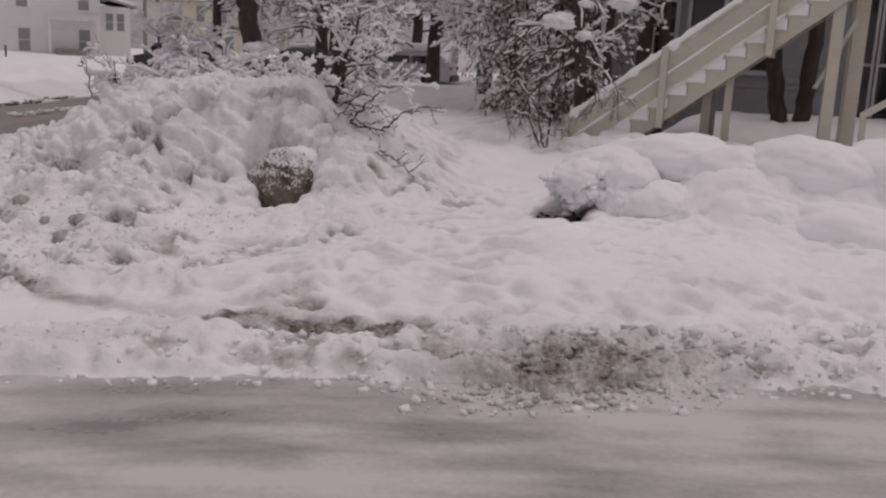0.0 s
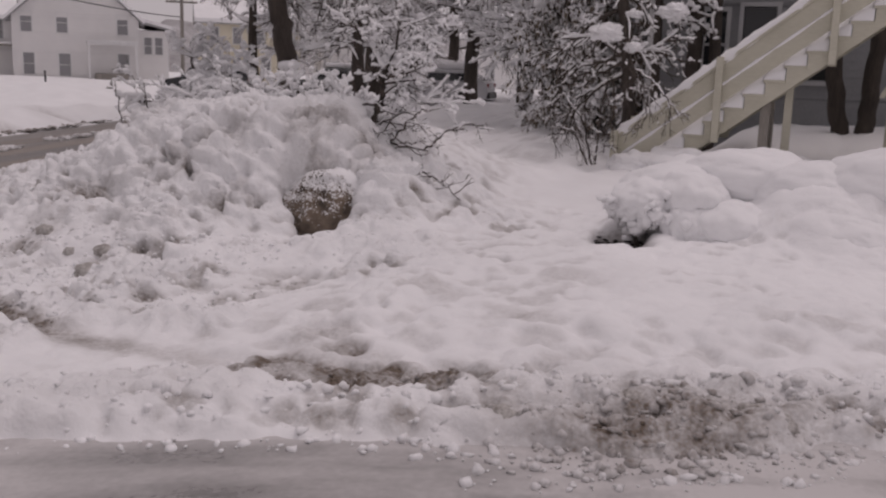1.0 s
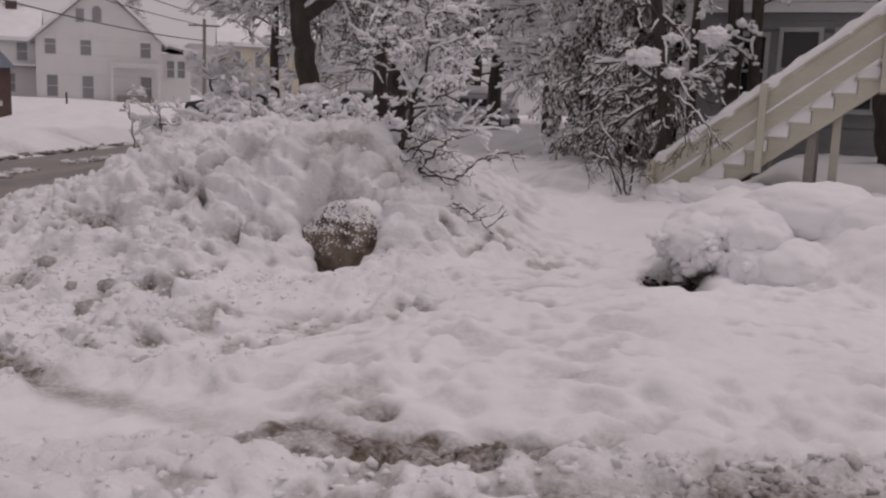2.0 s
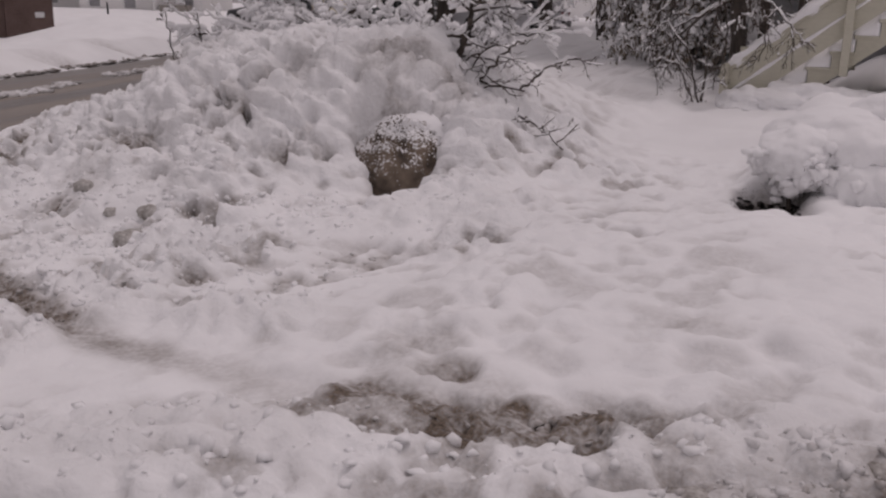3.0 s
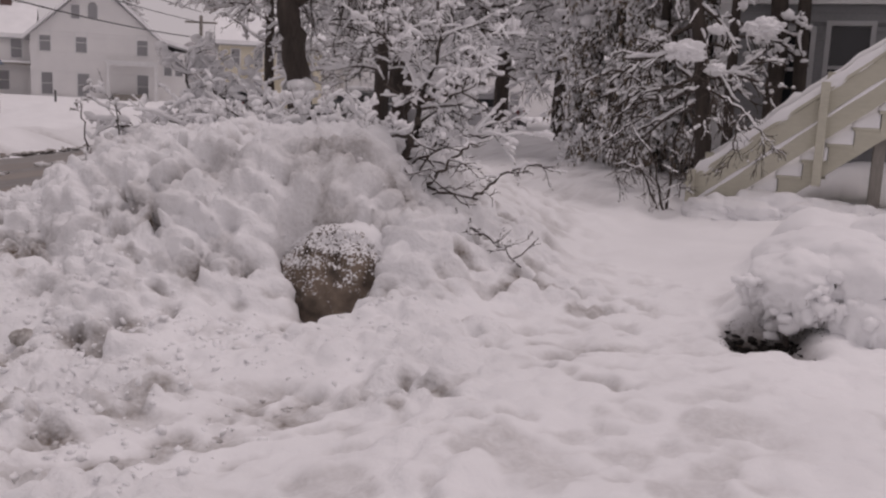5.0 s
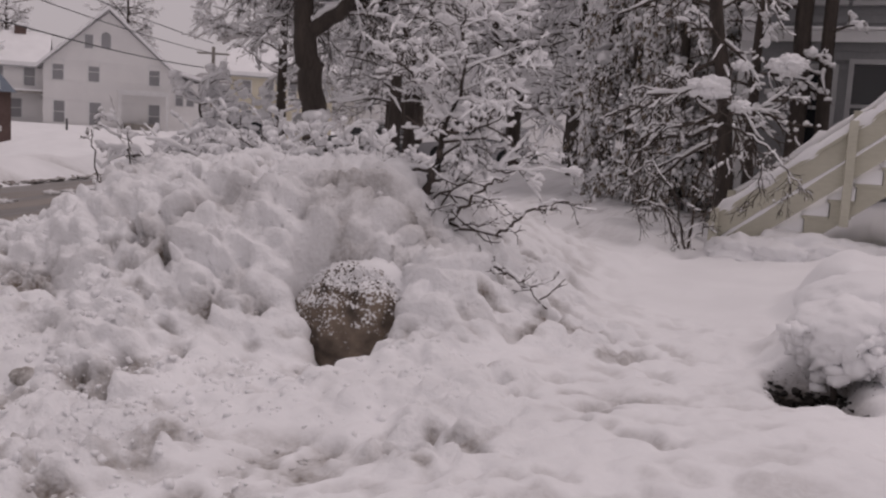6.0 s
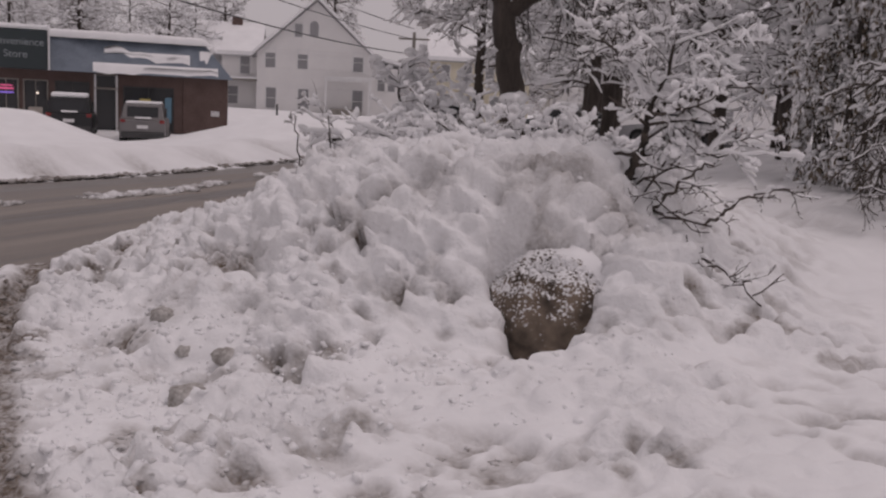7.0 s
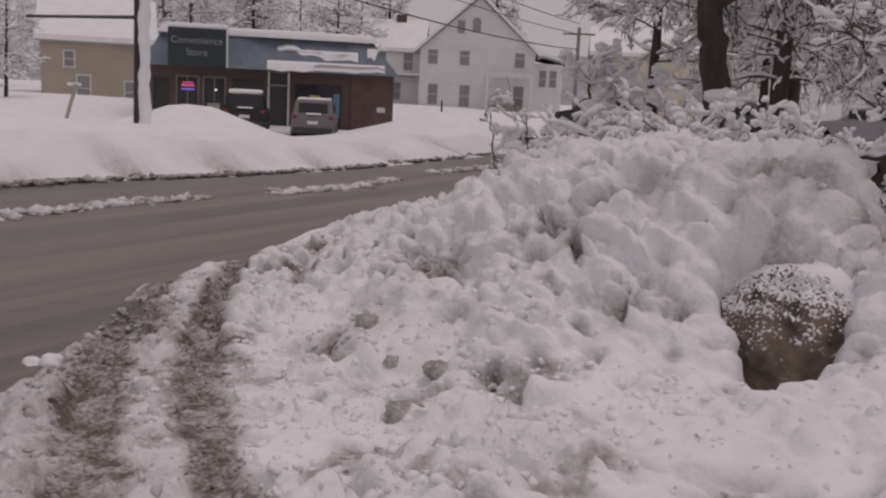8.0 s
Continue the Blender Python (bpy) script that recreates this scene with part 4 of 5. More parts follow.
ang, drop = rng.uniform(math.pi * 0.95, math.pi * 1.95, n), rng.rand(n)
fx, fy = -0.06 + np.cos(ang) * (0.43 - 0.06 * drop), 0.03 + np.sin(ang) * (0.27 - 0.05 * drop)
fz = 0.04 - 0.24 * drop * np.clip(0.55 + 0.6 * fx, 0.25, 0.9)
tagged(put_mesh("fringe", blobs("fringe", np.stack([fx, fy, fz], 1), rng.uniform(0.012, 0.04, n), rng, 1.5, 0.3), SNOW, cap, True), "shaggy fringe of snow on hanging twigs", kind="stuff")
for i, (px, py, pz, sx, sz) in enumerate(((-1.25, 8.95, 0.5, 0.42, 0.22), (-0.72, 9.1, 0.62, 0.5, 0.24), (-0.25, 8.95, 0.52, 0.46, 0.27), (0.3, 8.92, 0.6, 0.54, 0.3), (0.92, 9.1, 0.64, 0.46, 0.28), (0.62, 8.45, 0.2, 0.55, 0.27), (-0.42, 8.5, 0.16, 0.24, 0.18), (0.05, 8.55, 0.26, 0.36, 0.22), (-0.78, 8.62, 0.3, 0.3, 0.2), (1.5, 9.0, 0.55, 0.5, 0.3), (1.35, 8.5, 0.28, 0.42, 0.25))):
    pillow = thing("snow_pillow", (px, py, pz), "smooth rounded pillow of fresh snow on the bowed shrubs", "snow", "pillows of snow on the shrubs")
    snow_mass("mass", pillow, (0, 0, 0), (sx, 0.36, sz), 10 + i, 0.1)
# near-black bits that put the gap's shade into colour
GAP_DARK = surface("gap_dark", (0.008, 0.006, 0.006), (0.035, 0.027, 0.022), 0.7, 9, 60, 0.4)
litter = thing("gap_shade", (-1.5, 8.4, 0.0), "near-black bits laid as shade in the gap under the snowed shrub", "litter")
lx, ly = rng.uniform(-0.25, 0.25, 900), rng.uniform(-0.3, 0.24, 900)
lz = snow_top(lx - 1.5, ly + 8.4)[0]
put_mesh("leaves", blobs("leaves", np.stack([lx, ly, lz + rng.uniform(-0.01, 0.03, 900)], 1), np.where(lz < 0.12, rng.uniform(0.014, 0.036, 900), 0.004), rng, 0.4, 0.3), GAP_DARK, litter)


def clod(x, y, size, soil, seed):
    z = snow_top(np.array([x]), np.array([y]))[0]
    ob = thing("snow_clod", (x, y, float(z[0]) + size * 0.3), "soiled clod of ploughed snow lying loose" if soil else "loose white clod of ploughed snow", "snow", "loose clods of snow")
    bm = bmesh.new()
    bmesh.ops.create_icosphere(bm, subdivisions=3, radius=1.0)
    for v in bm.verts:
        q = v.co.normalized()
        v.co = Vector((q.x * 1.25, q.y * 0.9, q.z * 0.72)) * size * (1 + 0.28 * noise.fractal(q * 1.7 + Vector((seed, 0, 0)), 1.0, 2.0, 4))
    part("clod", bm, SOILED if soil else SNOW, ob, smooth=True)


SOILED = surface("soiled_snow", (0.16, 0.14, 0.12), (0.66, 0.64, 0.62), 0.8, 14, 60, 0.6, 0.02)
for i, (x, y, size, soil) in enumerate([(-5.23, 7.1, 0.085, 1), (-4.95, 6.6, 0.1, 1), (-6.05, 7.3, 0.07, 1), (-5.9, 7.0, 0.06, 1), (-5.6, 7.1, 0.05, 1), (-6.6, 8.35, 0.09, 0), (-5.9, 7.75, 0.1, 0), (-0.3, 5.25, 0.06, 1),
                                        (-0.75, 5.1, 0.05, 1), (-1.2, 4.75, 0.06, 1), (-0.2, 5.15, 0.055, 1), (-7.15, 5.83, 0.06, 0), (-7.6, 6.9, 0.08, 1), (-2.02, 3.13, 0.032, 0), (-1.93, 3.17, 0.03, 0), (-7.05, 5.9, 0.07, 0)]):
    clod(x, y, size, soil, i * 3.1)


def crumbs():
    rng = np.random.RandomState(97)
    xs, ys, ss = [], [], []
    def add(n, fx, fy, lo, hi):
        xs.extend(fx(n)); ys.extend(fy(n)); ss.extend(lo + (hi - lo) * rng.rand(n) ** 2.5)
    add(1800, lambda n: np.where(rng.rand(n) < 0.45, rng.normal(-0.55, 0.5, n), rng.uniform(-3.4, 2.0, n)), lambda n: np.zeros(n), 0.004, 0.03)
    k = np.array(xs)
    ys = list(street_edge(k) + rng.uniform(-0.12, 0.8, len(k)) + np.where(np.abs(k + 0.55) < 0.6, rng.uniform(-0.25, 0, len(k)), 0))
    add(2600, lambda n: rng.uniform(-8.3, -3.2, n), lambda n: rng.uniform(5.6, 9.3, n), 0.006, 0.026)
    add(3800, lambda n: rng.uniform(-8.5, -4.0, n), lambda n: rng.uniform(4.6, 7.6, n), 0.005, 0.03)
    x, y, s = np.array(xs), np.array(ys), np.array(ss)
    keep = (road_side(x, y) < 0.3) & ((-7.0 - x) * 0.88 + 6.05 - y < 0.2) & (np.hypot(x + 4.06, y - 8.4) > 0.4)
    x, y, s = x[keep], y[keep], s[keep]
    z, dirt_and_shade, *masks = snow_top(x, y)
    z = z + clotted(x, y, z, *masks)
    z = np.maximum(z, lie(x, y) - 0.005)
    dirt_and_shade = np.clip(dirt_and_shade + rng.uniform(-0.2, 0.3, len(x)) * (dirt_and_shade > 0.15), 0, 1)
    me = blobs("snow_crumbs", np.stack([x, y, z + s * 0.02], 1), s, rng, 0.75, 0.3)
    at = me.attributes.new("dirt_and_shade", "FLOAT", "POINT")
    at.data.foreach_set("value", np.repeat(dirt_and_shade * 0.9, len(OCT_V)).astype(np.float32))
    tagged(put_mesh("snow_crumbs", me, SNOW_GROUND, None, True), "crumbs of ploughed snow strewn over the heap and berm", "snow", kind="stuff")


crumbs()


def slush_ridge():
    """Slush thrown into a broken line between the lanes of the main road, and a dirty crust along its far side."""
    rng = np.random.RandomState(98)
    n = 5200
    y = rng.uniform(-4, 34, n)
    middle = rng.rand(n) < 0.6
    gate = lattice(y * 0.6, y * 0 + 2, 99) > 0.35
    u = np.where(middle, 4.1 + 0.25 * np.sin(y * 0.8) + rng.normal(0, 0.12, n), 7.2 + 0.06 * np.sin(y * 1.3) + rng.normal(0, 0.1, n))
    s = np.where(middle, 0.012, 0.018) + np.where(middle, 0.075, 0.07) * rng.rand(n) ** 3
    x = -8.6 - 0.27 * (y - 6.2) - 0.004 * np.maximum(y - 24, 0) ** 2 - 1.036 * u
    keep = gate | ~middle
    x, y, s, middle = x[keep], y[keep], s[keep], middle[keep]
    z = lie(x, y) - np.where(middle, 0.015, -0.02)
    me = blobs("slush", np.stack([x, y, z + s * 0.15], 1), s * 1.3, rng, 0.5, 0.3)
    at = me.attributes.new("dirt_and_shade", "FLOAT", "POINT")
    at.data.foreach_set("value", np.repeat(np.where(middle, rng.uniform(0.1, 0.6, len(x)), rng.uniform(0.5, 1.0, len(x))), len(OCT_V)).astype(np.float32))
    tagged(put_mesh("slush", me, SNOW_GROUND, None, True), "broken line of dirty slush between the lanes", "snow", kind="stuff")


slush_ridge()


# ---- the outside stair ----
RUN, RISE = 0.238, 0.184
def nosing(x):
    return 1.01 + RISE / RUN * (x + 1.51)


def sloped(x0, x1, lo, hi):
    """A board's side view that follows the flight, lo to hi above the nosings."""
    return [(x0, nosing(x0) + lo), (x1, nosing(x1) + lo), (x1, nosing(x1) + hi), (x0, nosing(x0) + hi)]


stair = thing("outdoor_stair", (0, 0, 0), "cream painted wooden outside stair with board railings, snow on its treads", "stair")
FIRST, LAST, NEAR, FAR = -5, 9, 14.34, 15.45
x_end = -1.51 + RUN * (LAST + 1)
for y in (NEAR - 0.045, FAR):
    bm = bmesh.new()
    for i in range(FIRST, LAST + 1):
        x, z = -1.51 + RUN * i, 1.01 + RISE * i - 0.035
        corners = [(x, nosing(x) - 0.33), (x + RUN, nosing(x + RUN) - 0.33), (x + RUN, z), (x, z)]
        a = [bm.verts.new((cx, y, cz)) for cx, cz in corners]
        b = [bm.verts.new((cx, y + 0.045, cz)) for cx, cz in corners]
        bm.faces.new(a)
        bm.faces.new(b[::-1])
        for k in range(4):
            bm.faces.new((a[k], b[k], b[(k + 1) % 4], a[(k + 1) % 4]))
    bmesh.ops.remove_doubles(bm, verts=bm.verts, dist=0.0005)
    part("stringer", bm, CREAM, stair)
rng = np.random.RandomState(7)
for i in range(FIRST, LAST + 1):
    x, z = -1.51 + RUN * i, 1.01 + RISE * i
    part("tread", boxes((x - 0.025, NEAR - 0.06, z - 0.035, x + RUN, FAR + 0.06, z), bevel=0.006), CREAM, stair)
    part("riser", boxes((x, NEAR, z - RISE, x + 0.02, FAR, z - 0.036)), CREAM, stair)
    bm = bmesh.new()
    nx, ny = 6, 14
    grid = {}
    for a in range(nx + 1):
        for b in range(ny + 1):
            u, w = a / nx, b / ny
            edge = (min(1, 6 * u + 0.35) * min(1, 5 * w + 0.3, 5 * (1 - w) + 0.3)) ** 0.6
            h = 0.13 * edge * (0.85 + 0.4 * noise.noise(Vector((x * 3 + u * 2, w * 5, z)))) + 0.15 * u * edge
            grid[a, b] = bm.verts.new((x - 0.04 + u * (RUN + 0.03), NEAR - 0.05 + w * (FAR - NEAR + 0.08), z + 0.003 + h))
    for a in range(nx):
        for b in range(ny):
            bm.faces.new((grid[a, b], grid[a + 1, b], grid[a + 1, b + 1], grid[a, b + 1]))
    rim = [grid[a, 0] for a in range(nx + 1)] + [grid[nx, b] for b in range(1, ny + 1)] + [grid[a, ny] for a in range(nx - 1, -1, -1)] + [grid[0, b] for b in range(ny - 1, 0, -1)]
    low = [bm.verts.new((v.co.x, v.co.y, z + 0.002)) for v in rim]
    for a in range(len(rim)):
        b = (a + 1) % len(rim)
        bm.faces.new((rim[a], low[a], low[b], rim[b]))
    part("snow_cover", bm, SNOW, stair, "soft snow lying on the tread", True)


def snow_roll(x0, x1, y, lift, size, seed):
    r = np.random.RandomState(seed)
    n = 40
    xs = np.linspace(x0, x1, n)
    pts = np.stack([xs, np.full(n, y) + r.normal(0, 0.006, n), nosing(xs) + lift + size * 0.3], 1)
    keep = [(pts, np.concatenate([[0.002], size * (0.55 + 0.8 * r.rand(n - 2)), [0.002]]), 1)]
    put_mesh("snow_cover", tubes("snow_cover", keep, 8), SNOW, stair, True)


for y, drop in ((NEAR - 0.09, 0.15), (FAR + 0.05, 0.0)):
    for lo, hi in ((0.5, 0.74), (0.23, 0.47)):
        part("rail_board", prism(sloped(-2.95, x_end + 0.05, lo - drop, hi - drop), y, y + 0.035), CREAM, stair)
    part("cap_rail", prism(sloped(-2.98, x_end + 0.05, 0.742 - drop, 0.78 - drop), y - 0.03, y + 0.08), CREAM, stair)
    snow_roll(-2.98, x_end, y + 0.02, 0.785 - drop, 0.06, int(y * 10))
    snow_roll(-2.9, x_end, y + 0.01, 0.47 - drop, 0.022, int(y * 10) + 1)
    for x in (-2.9, -1.6, -0.28, x_end):
        front = y - 0.095 if y < 15 else y - 0.1
        part("post", boxes((x - 0.045, front, max(0.0, nosing(x) - 0.38), x + 0.045, front + 0.093, nosing(x) + 0.86 - drop), bevel=0.008), CREAM, stair)
for x, y, w in ((-1.02, 14.5, 0.06), (-1.02, 15.3, 0.06), (-0.75, 14.6, 0.05), (0.52, 14.45, 0.075), (0.8, 14.75, 0.09), (0.52, 15.35, 0.075), (0.8, 15.6, 0.09)):
    part("support_post", boxes((x - w, y - w, -0.1, x + w, y + w, nosing(x) - 0.3), bevel=0.008), GREY_WOOD if w == 0.06 else CREAM, stair)
part("brace", prism([(0.3, 1.2), (0.36, 1.2), (0.78, 2.1), (0.72, 2.1)], 14.5, 14.55), CREAM, stair)
part("landing", boxes((x_end, NEAR - 0.05, 2.7, 3.4, FAR + 0.1, 2.83), bevel=0.01), CREAM, stair)
for x in (1.9, 3.3):
    part("support_post", boxes((x - 0.07, 14.5, -0.1, x + 0.07, 14.64, 2.7), bevel=0.008), CREAM, stair)
heap = thing("snow_drift", (0, 0, 0), "soft drift of snow piled behind the stair's far rail", "snow")
pts = [(-2.3 + 0.22 * i, 15.75 + 0.03 * (i % 2), nosing(-2.3 + 0.22 * i) + 0.62) for i in range(6)]
put_mesh("drift", blobs("drift", pts, [0.2, 0.23, 0.24, 0.22, 0.2, 0.16], np.random.RandomState(12), 0.7, 0.08, True), SNOW, heap, True)
for dx, dy, dz, r, seed in ((-0.2, 0, 0.05, 0.3, 13), (0.25, 0.02, 0.12, 0.34, 14), (0.7, -0.05, 0.1, 0.32, 15), (1.2, -0.1, 0.05, 0.34, 16), (1.7, -0.1, 0.08, 0.36, 17), (2.3, 0, 0.05, 0.38, 18)):
    drift = thing("stair_foot_drift", (-2.3 + dx, 14.1 + dy, 0.1 + dz), "soft mound of snow against the foot of the stair", "snow", "mounds at the stair's foot")
    snow_mass("mound", drift, (0, 0, 0), (r * 1.5, r * 1.25, r * 0.72), seed, 0.3, 0.1)
side_rail = thing("handrail", (0, 0, 0), "cream sloping handrail on posts beside the house, topped with snow", "railing")
part("rail", prism([(0.9, 0.84), (2.6, 1.98), (2.6, 2.08), (0.9, 0.94)], 14.0, 14.06), CREAM, side_rail)
part("lower_rail", prism([(1.4, 0.62), (2.6, 1.42), (2.6, 1.5), (1.4, 0.7)], 14.0, 14.05), CREAM, side_rail)
for x in (0.95, 1.75, 2.55):
    part("post", boxes((x - 0.04, 14.06, -0.05, x + 0.04, 14.14, 0.84 + (x - 0.9) * 0.67), bevel=0.006), CREAM, side_rail)


# ---- houses ----
def clad_wall(x0, x1, z0, z1, openings, thick=0.2, lap=0.13):
    """A clapboarded wall in the plane y = 0 (outside at -y) with real openings (x0, z0, x1, z1)."""
    xs = sorted({x0, x1, *[o[0] for o in openings], *[o[2] for o in openings]})
    zs = sorted({z0, z1, *[o[1] for o in openings], *[o[3] for o in openings]})
    bm = bmesh.new()
    for xa, xb in zip(xs, xs[1:]):
        for za, zb in zip(zs, zs[1:]):
            cx, cz = (xa + xb) / 2, (za + zb) / 2
            if any(o[0] < cx < o[2] and o[1] < cz < o[3] for o in openings):
                continue
            box(bm, xa, 0, za, xb, thick, zb)
            if lap:
                z = math.floor(za / lap) * lap
                while z < zb - 1e-4:
                    a, b = max(z, za), min(z + lap, zb)
                    out = 0.022
                    v = [bm.verts.new(c) for c in ((xa, -out, a), (xb, -out, a), (xb, -0.004, b), (xa, -0.004, b), (xa, 0, a), (xb, 0, a))]
                    bm.faces.new(v[:4])
                    bm.faces.new((v[4], v[5], v[1], v[0]))
                    z += lap
    if not lap:
        bmesh.ops.remove_doubles(bm, verts=bm.verts[:], dist=0.0005)
    return bm


def window(parent, x0, z0, x1, z1, glass, bars=(0, 1), trim=0.09, arch=False, finish=None):
    """A window in the plane y = 0 with its frame, sill, pane and glazing bars, and a dim room behind."""
    frame_ob = part("window_frame", boxes((x0 - trim, -0.05, z0 - 0.02, x0, 0.08, z1 + trim), (x1, -0.05, z0 - 0.02, x1 + trim, 0.08, z1 + trim), (x0, -0.05, z1, x1, 0.08, z1 + trim)), (finish or TRIM), parent)
    part("sill", boxes((x0 - trim - 0.04, -0.1, z0 - 0.09, x1 + trim + 0.04, 0.08, z0 - 0.022)), (finish or TRIM), frame_ob)
    part("pane", boxes((x0, 0.05, z0, x1, 0.06, z1)), glass, frame_ob)
    bars_bm = bmesh.new()
    for i in range(bars[0]):
        x = x0 + (x1 - x0) * (i + 1) / (bars[0] + 1)
        box(bars_bm, x - 0.02, 0.02, z0, x + 0.02, 0.048, z1)
    for i in range(bars[1]):
        z = z0 + (z1 - z0) * (i + 1) / (bars[1] + 1)
        box(bars_bm, x0, 0.015, z - 0.025, x1, 0.045, z + 0.025)
    part("sash_bar", bars_bm, (finish or TRIM), frame_ob)
    if arch:
        n = 9
        ring = [(x0 + (x1 - x0) / 2 + (x1 - x0) / 2 * math.cos(math.pi * i / n), z1 + trim + (x1 - x0) / 2 * math.sin(math.pi * i / n)) for i in range(n + 1)]
        part("arched_pane", prism(ring, -0.03, 0.0), glass, frame_ob)
    return frame_ob


def roof_pair(parent, x0, x1, y0, y1, eave, ridge, over, snow, axis="y"):
    """Two roof slopes with a thick blanket of snow. axis: the way the ridge runs."""
    for side in (0, 1):
        if axis == "y":
            a, b = (x0 - over, (x0 + x1) / 2) if side == 0 else (x1 + over, (x0 + x1) / 2)
            drop = (ridge - eave) / ((x1 - x0) / 2) * over
            profile = lambda t, s: [(a, eave - drop + s), (b, ridge + s), (b, ridge + s + t), (a, eave - drop + s + t)]
            part("roof", prism(profile(0.12, 0.02), y0 - over, y1 + over), BLIND, parent)
            part("roof_snow", prism(profile(snow, 0.145), y0 - over - 0.05, y1 + over + 0.05), SNOW, parent, "thick snow on the roof")
        else:
            a, b = (y0 - over, (y0 + y1) / 2) if side == 0 else (y1 + over, (y0 + y1) / 2)
            drop = (ridge - eave) / ((y1 - y0) / 2) * over
            turn = Matrix.Rotation(radians(90), 4, "Z")
            for nm, t, s, mt in (("roof", 0.12, 0.02, BLIND), ("roof_snow", snow, 0.145, SNOW)):
                bm = prism([(a, eave - drop + s), (b, ridge + s), (b, ridge + s + t), (a, eave - drop + s + t)], -(x1 + over), -(x0 - over))
                bmesh.ops.transform(bm, matrix=turn, verts=bm.verts[:])
                part(nm, bm, mt, parent)


def house_box(parent, x0, x1, y0, y1, z1, material, front, right=(), lap=0.0):
    """Four walls; front and right openings as (x0, z0, x1, z1)."""
    bm = clad_wall(x0, x1, 0, z1, front, 0.2, lap)
    bmesh.ops.translate(bm, vec=(0, y0, 0), verts=bm.verts[:])
    part("wall", bm, material, parent)
    part("wall", boxes((x0, y1 - 0.2, 0, x1, y1, z1)), material, parent)
    part("wall", boxes((x0, y0 + 0.202, 0, x0 + 0.2, y1 - 0.202, z1)), material, parent)
    part("wall", boxes((x1 - 0.2, y0 + 0.202, 0, x1, y1 - 0.202, z1)), material, parent)


# the grey house behind the stair
grey = thing("grey_house", pose(-3.3, 18.5, -0.1), "grey clapboard house with white-framed windows, close behind the trees", "house")
G_OPEN = [(0.75, 3.58, 1.25, 5.0), (1.52, 3.58, 2.05, 5.0), (2.3, 3.58, 2.8, 5.0), (1.52, 1.5, 2.05, 2.68), (0.9, 1.5, 1.25, 2.6), (2.35, 1.5, 2.9, 2.68), (4.28, 0.35, 4.5, 3.0), (4.62, 0.35, 5.5, 3.0), (6.4, 1.2, 7.4, 2.7), (3.3, 3.58, 3.8, 5.0), (4.6, 3.58, 5.3, 5.0)]
house_box(grey, 0, 11, 0, 8, 6.5, SIDING, G_OPEN, lap=0.13)
for o in G_OPEN:
    window(grey, *o, GLASS, (0, 1), 0.07, False, GREY_TRIM)
part("band", boxes((-0.05, -0.12, 2.98, 11.05, -0.025, 3.14)), TRIM, grey)
part("band_snow", boxes((-0.05, -0.16, 3.145, 11.05, -0.026, 3.19), bevel=0.015), SNOW, grey)
part("corner_board", boxes((-0.06, -0.06, 0, 0.12, -0.026, 6.5)), TRIM, grey)
part("room", boxes((0.4, 1.0, 0.1, 10.6, 1.1, 6.3)), ROOM, grey)
roof_pair(grey, 0, 11, 0, 8, 6.5, 9.5, 0.4, 0.35, "x")

# the white gabled house across the road
white = thing("gabled_house", pose(-62.4, 60.3, -0.6, 0, 0, 43.8), "white two-storey gabled house with snow on its roof", "house")
W_OPEN = [(0.7, 4.1, 1.5, 5.65), (3.4, 4.1, 4.2, 5.65), (8.1, 4.1, 8.9, 5.65), (0.8, 0.7, 1.6, 2.4), (3.5, 0.6, 4.35, 2.4), (8.1, 0.65, 8.95, 2.5)]
house_box(white, 0, 9.8, 0, 13, 5.3, WHITE, W_OPEN, lap=0.2)
part("gable", prism([(0, 5.302), (9.8, 5.302), (4.9, 9.75)], 0, 0.2), WHITE, white)
part("gable", prism([(0, 5.302), (9.8, 5.302), (4.9, 9.75)], 12.8, 13), WHITE, white)
for o in W_OPEN:
    window(white, *o, GLASS_FAR)
for x0, z0, x1, z1, arch in ((3.1, 6.75, 3.7, 7.8, False), (4.35, 6.85, 5.05, 7.75, True)):
    bm = boxes((x0 - 0.08, -0.06, z0 - 0.08, x1 + 0.08, -0.002, z1 + 0.08))
    fr = part("window_frame", bm, TRIM, white)
    part("pane", boxes((x0, -0.09, z0, x1, -0.062, z1)), GLASS_FAR, fr)
    if arch:
        part("arched_pane", prism([((x0 + x1) / 2 + 0.35 * math.cos(math.pi * i / 9), z1 + 0.35 * math.sin(math.pi * i / 9)) for i in range(10)], -0.09, -0.062), GLASS_FAR, fr)
roof_pair(white, 0, 9.8, 0, 13, 5.3, 9.8, 0.45, 0.3, "y")
part("porch_beam", boxes((5.7, -1.6, 3.2, 9.6, -1.4, 3.45)), TRIM, white)
part("porch_post", boxes((5.7, -1.6, 0, 5.88, -1.42, 3.198)), TRIM, white)
part("porch_post", boxes((9.4, -1.6, 0, 9.58, -1.42, 3.198)), TRIM, white)
part("porch_roof", boxes((5.6, -1.7, 3.452, 9.7, -0.03, 3.58)), TRIM, white)
part("porch_deck", boxes((6.2, -1.6, 0, 8.8, -0.03, 0.9)), GREY_WOOD, white)
house_box(white, 9.82, 12.4, 2.5, 12, 4.6, WHITE, [(10.4, 2.6, 11.0, 4.0), (11.3, 2.6, 11.9, 4.0)], lap=0.2)
for o in ((10.4, 2.6, 11.0, 4.0), (11.3, 2.6, 11.9, 4.0)):
    w = window(white, *o, GLASS_FAR)
    w.location = (0, 2.5, 0)
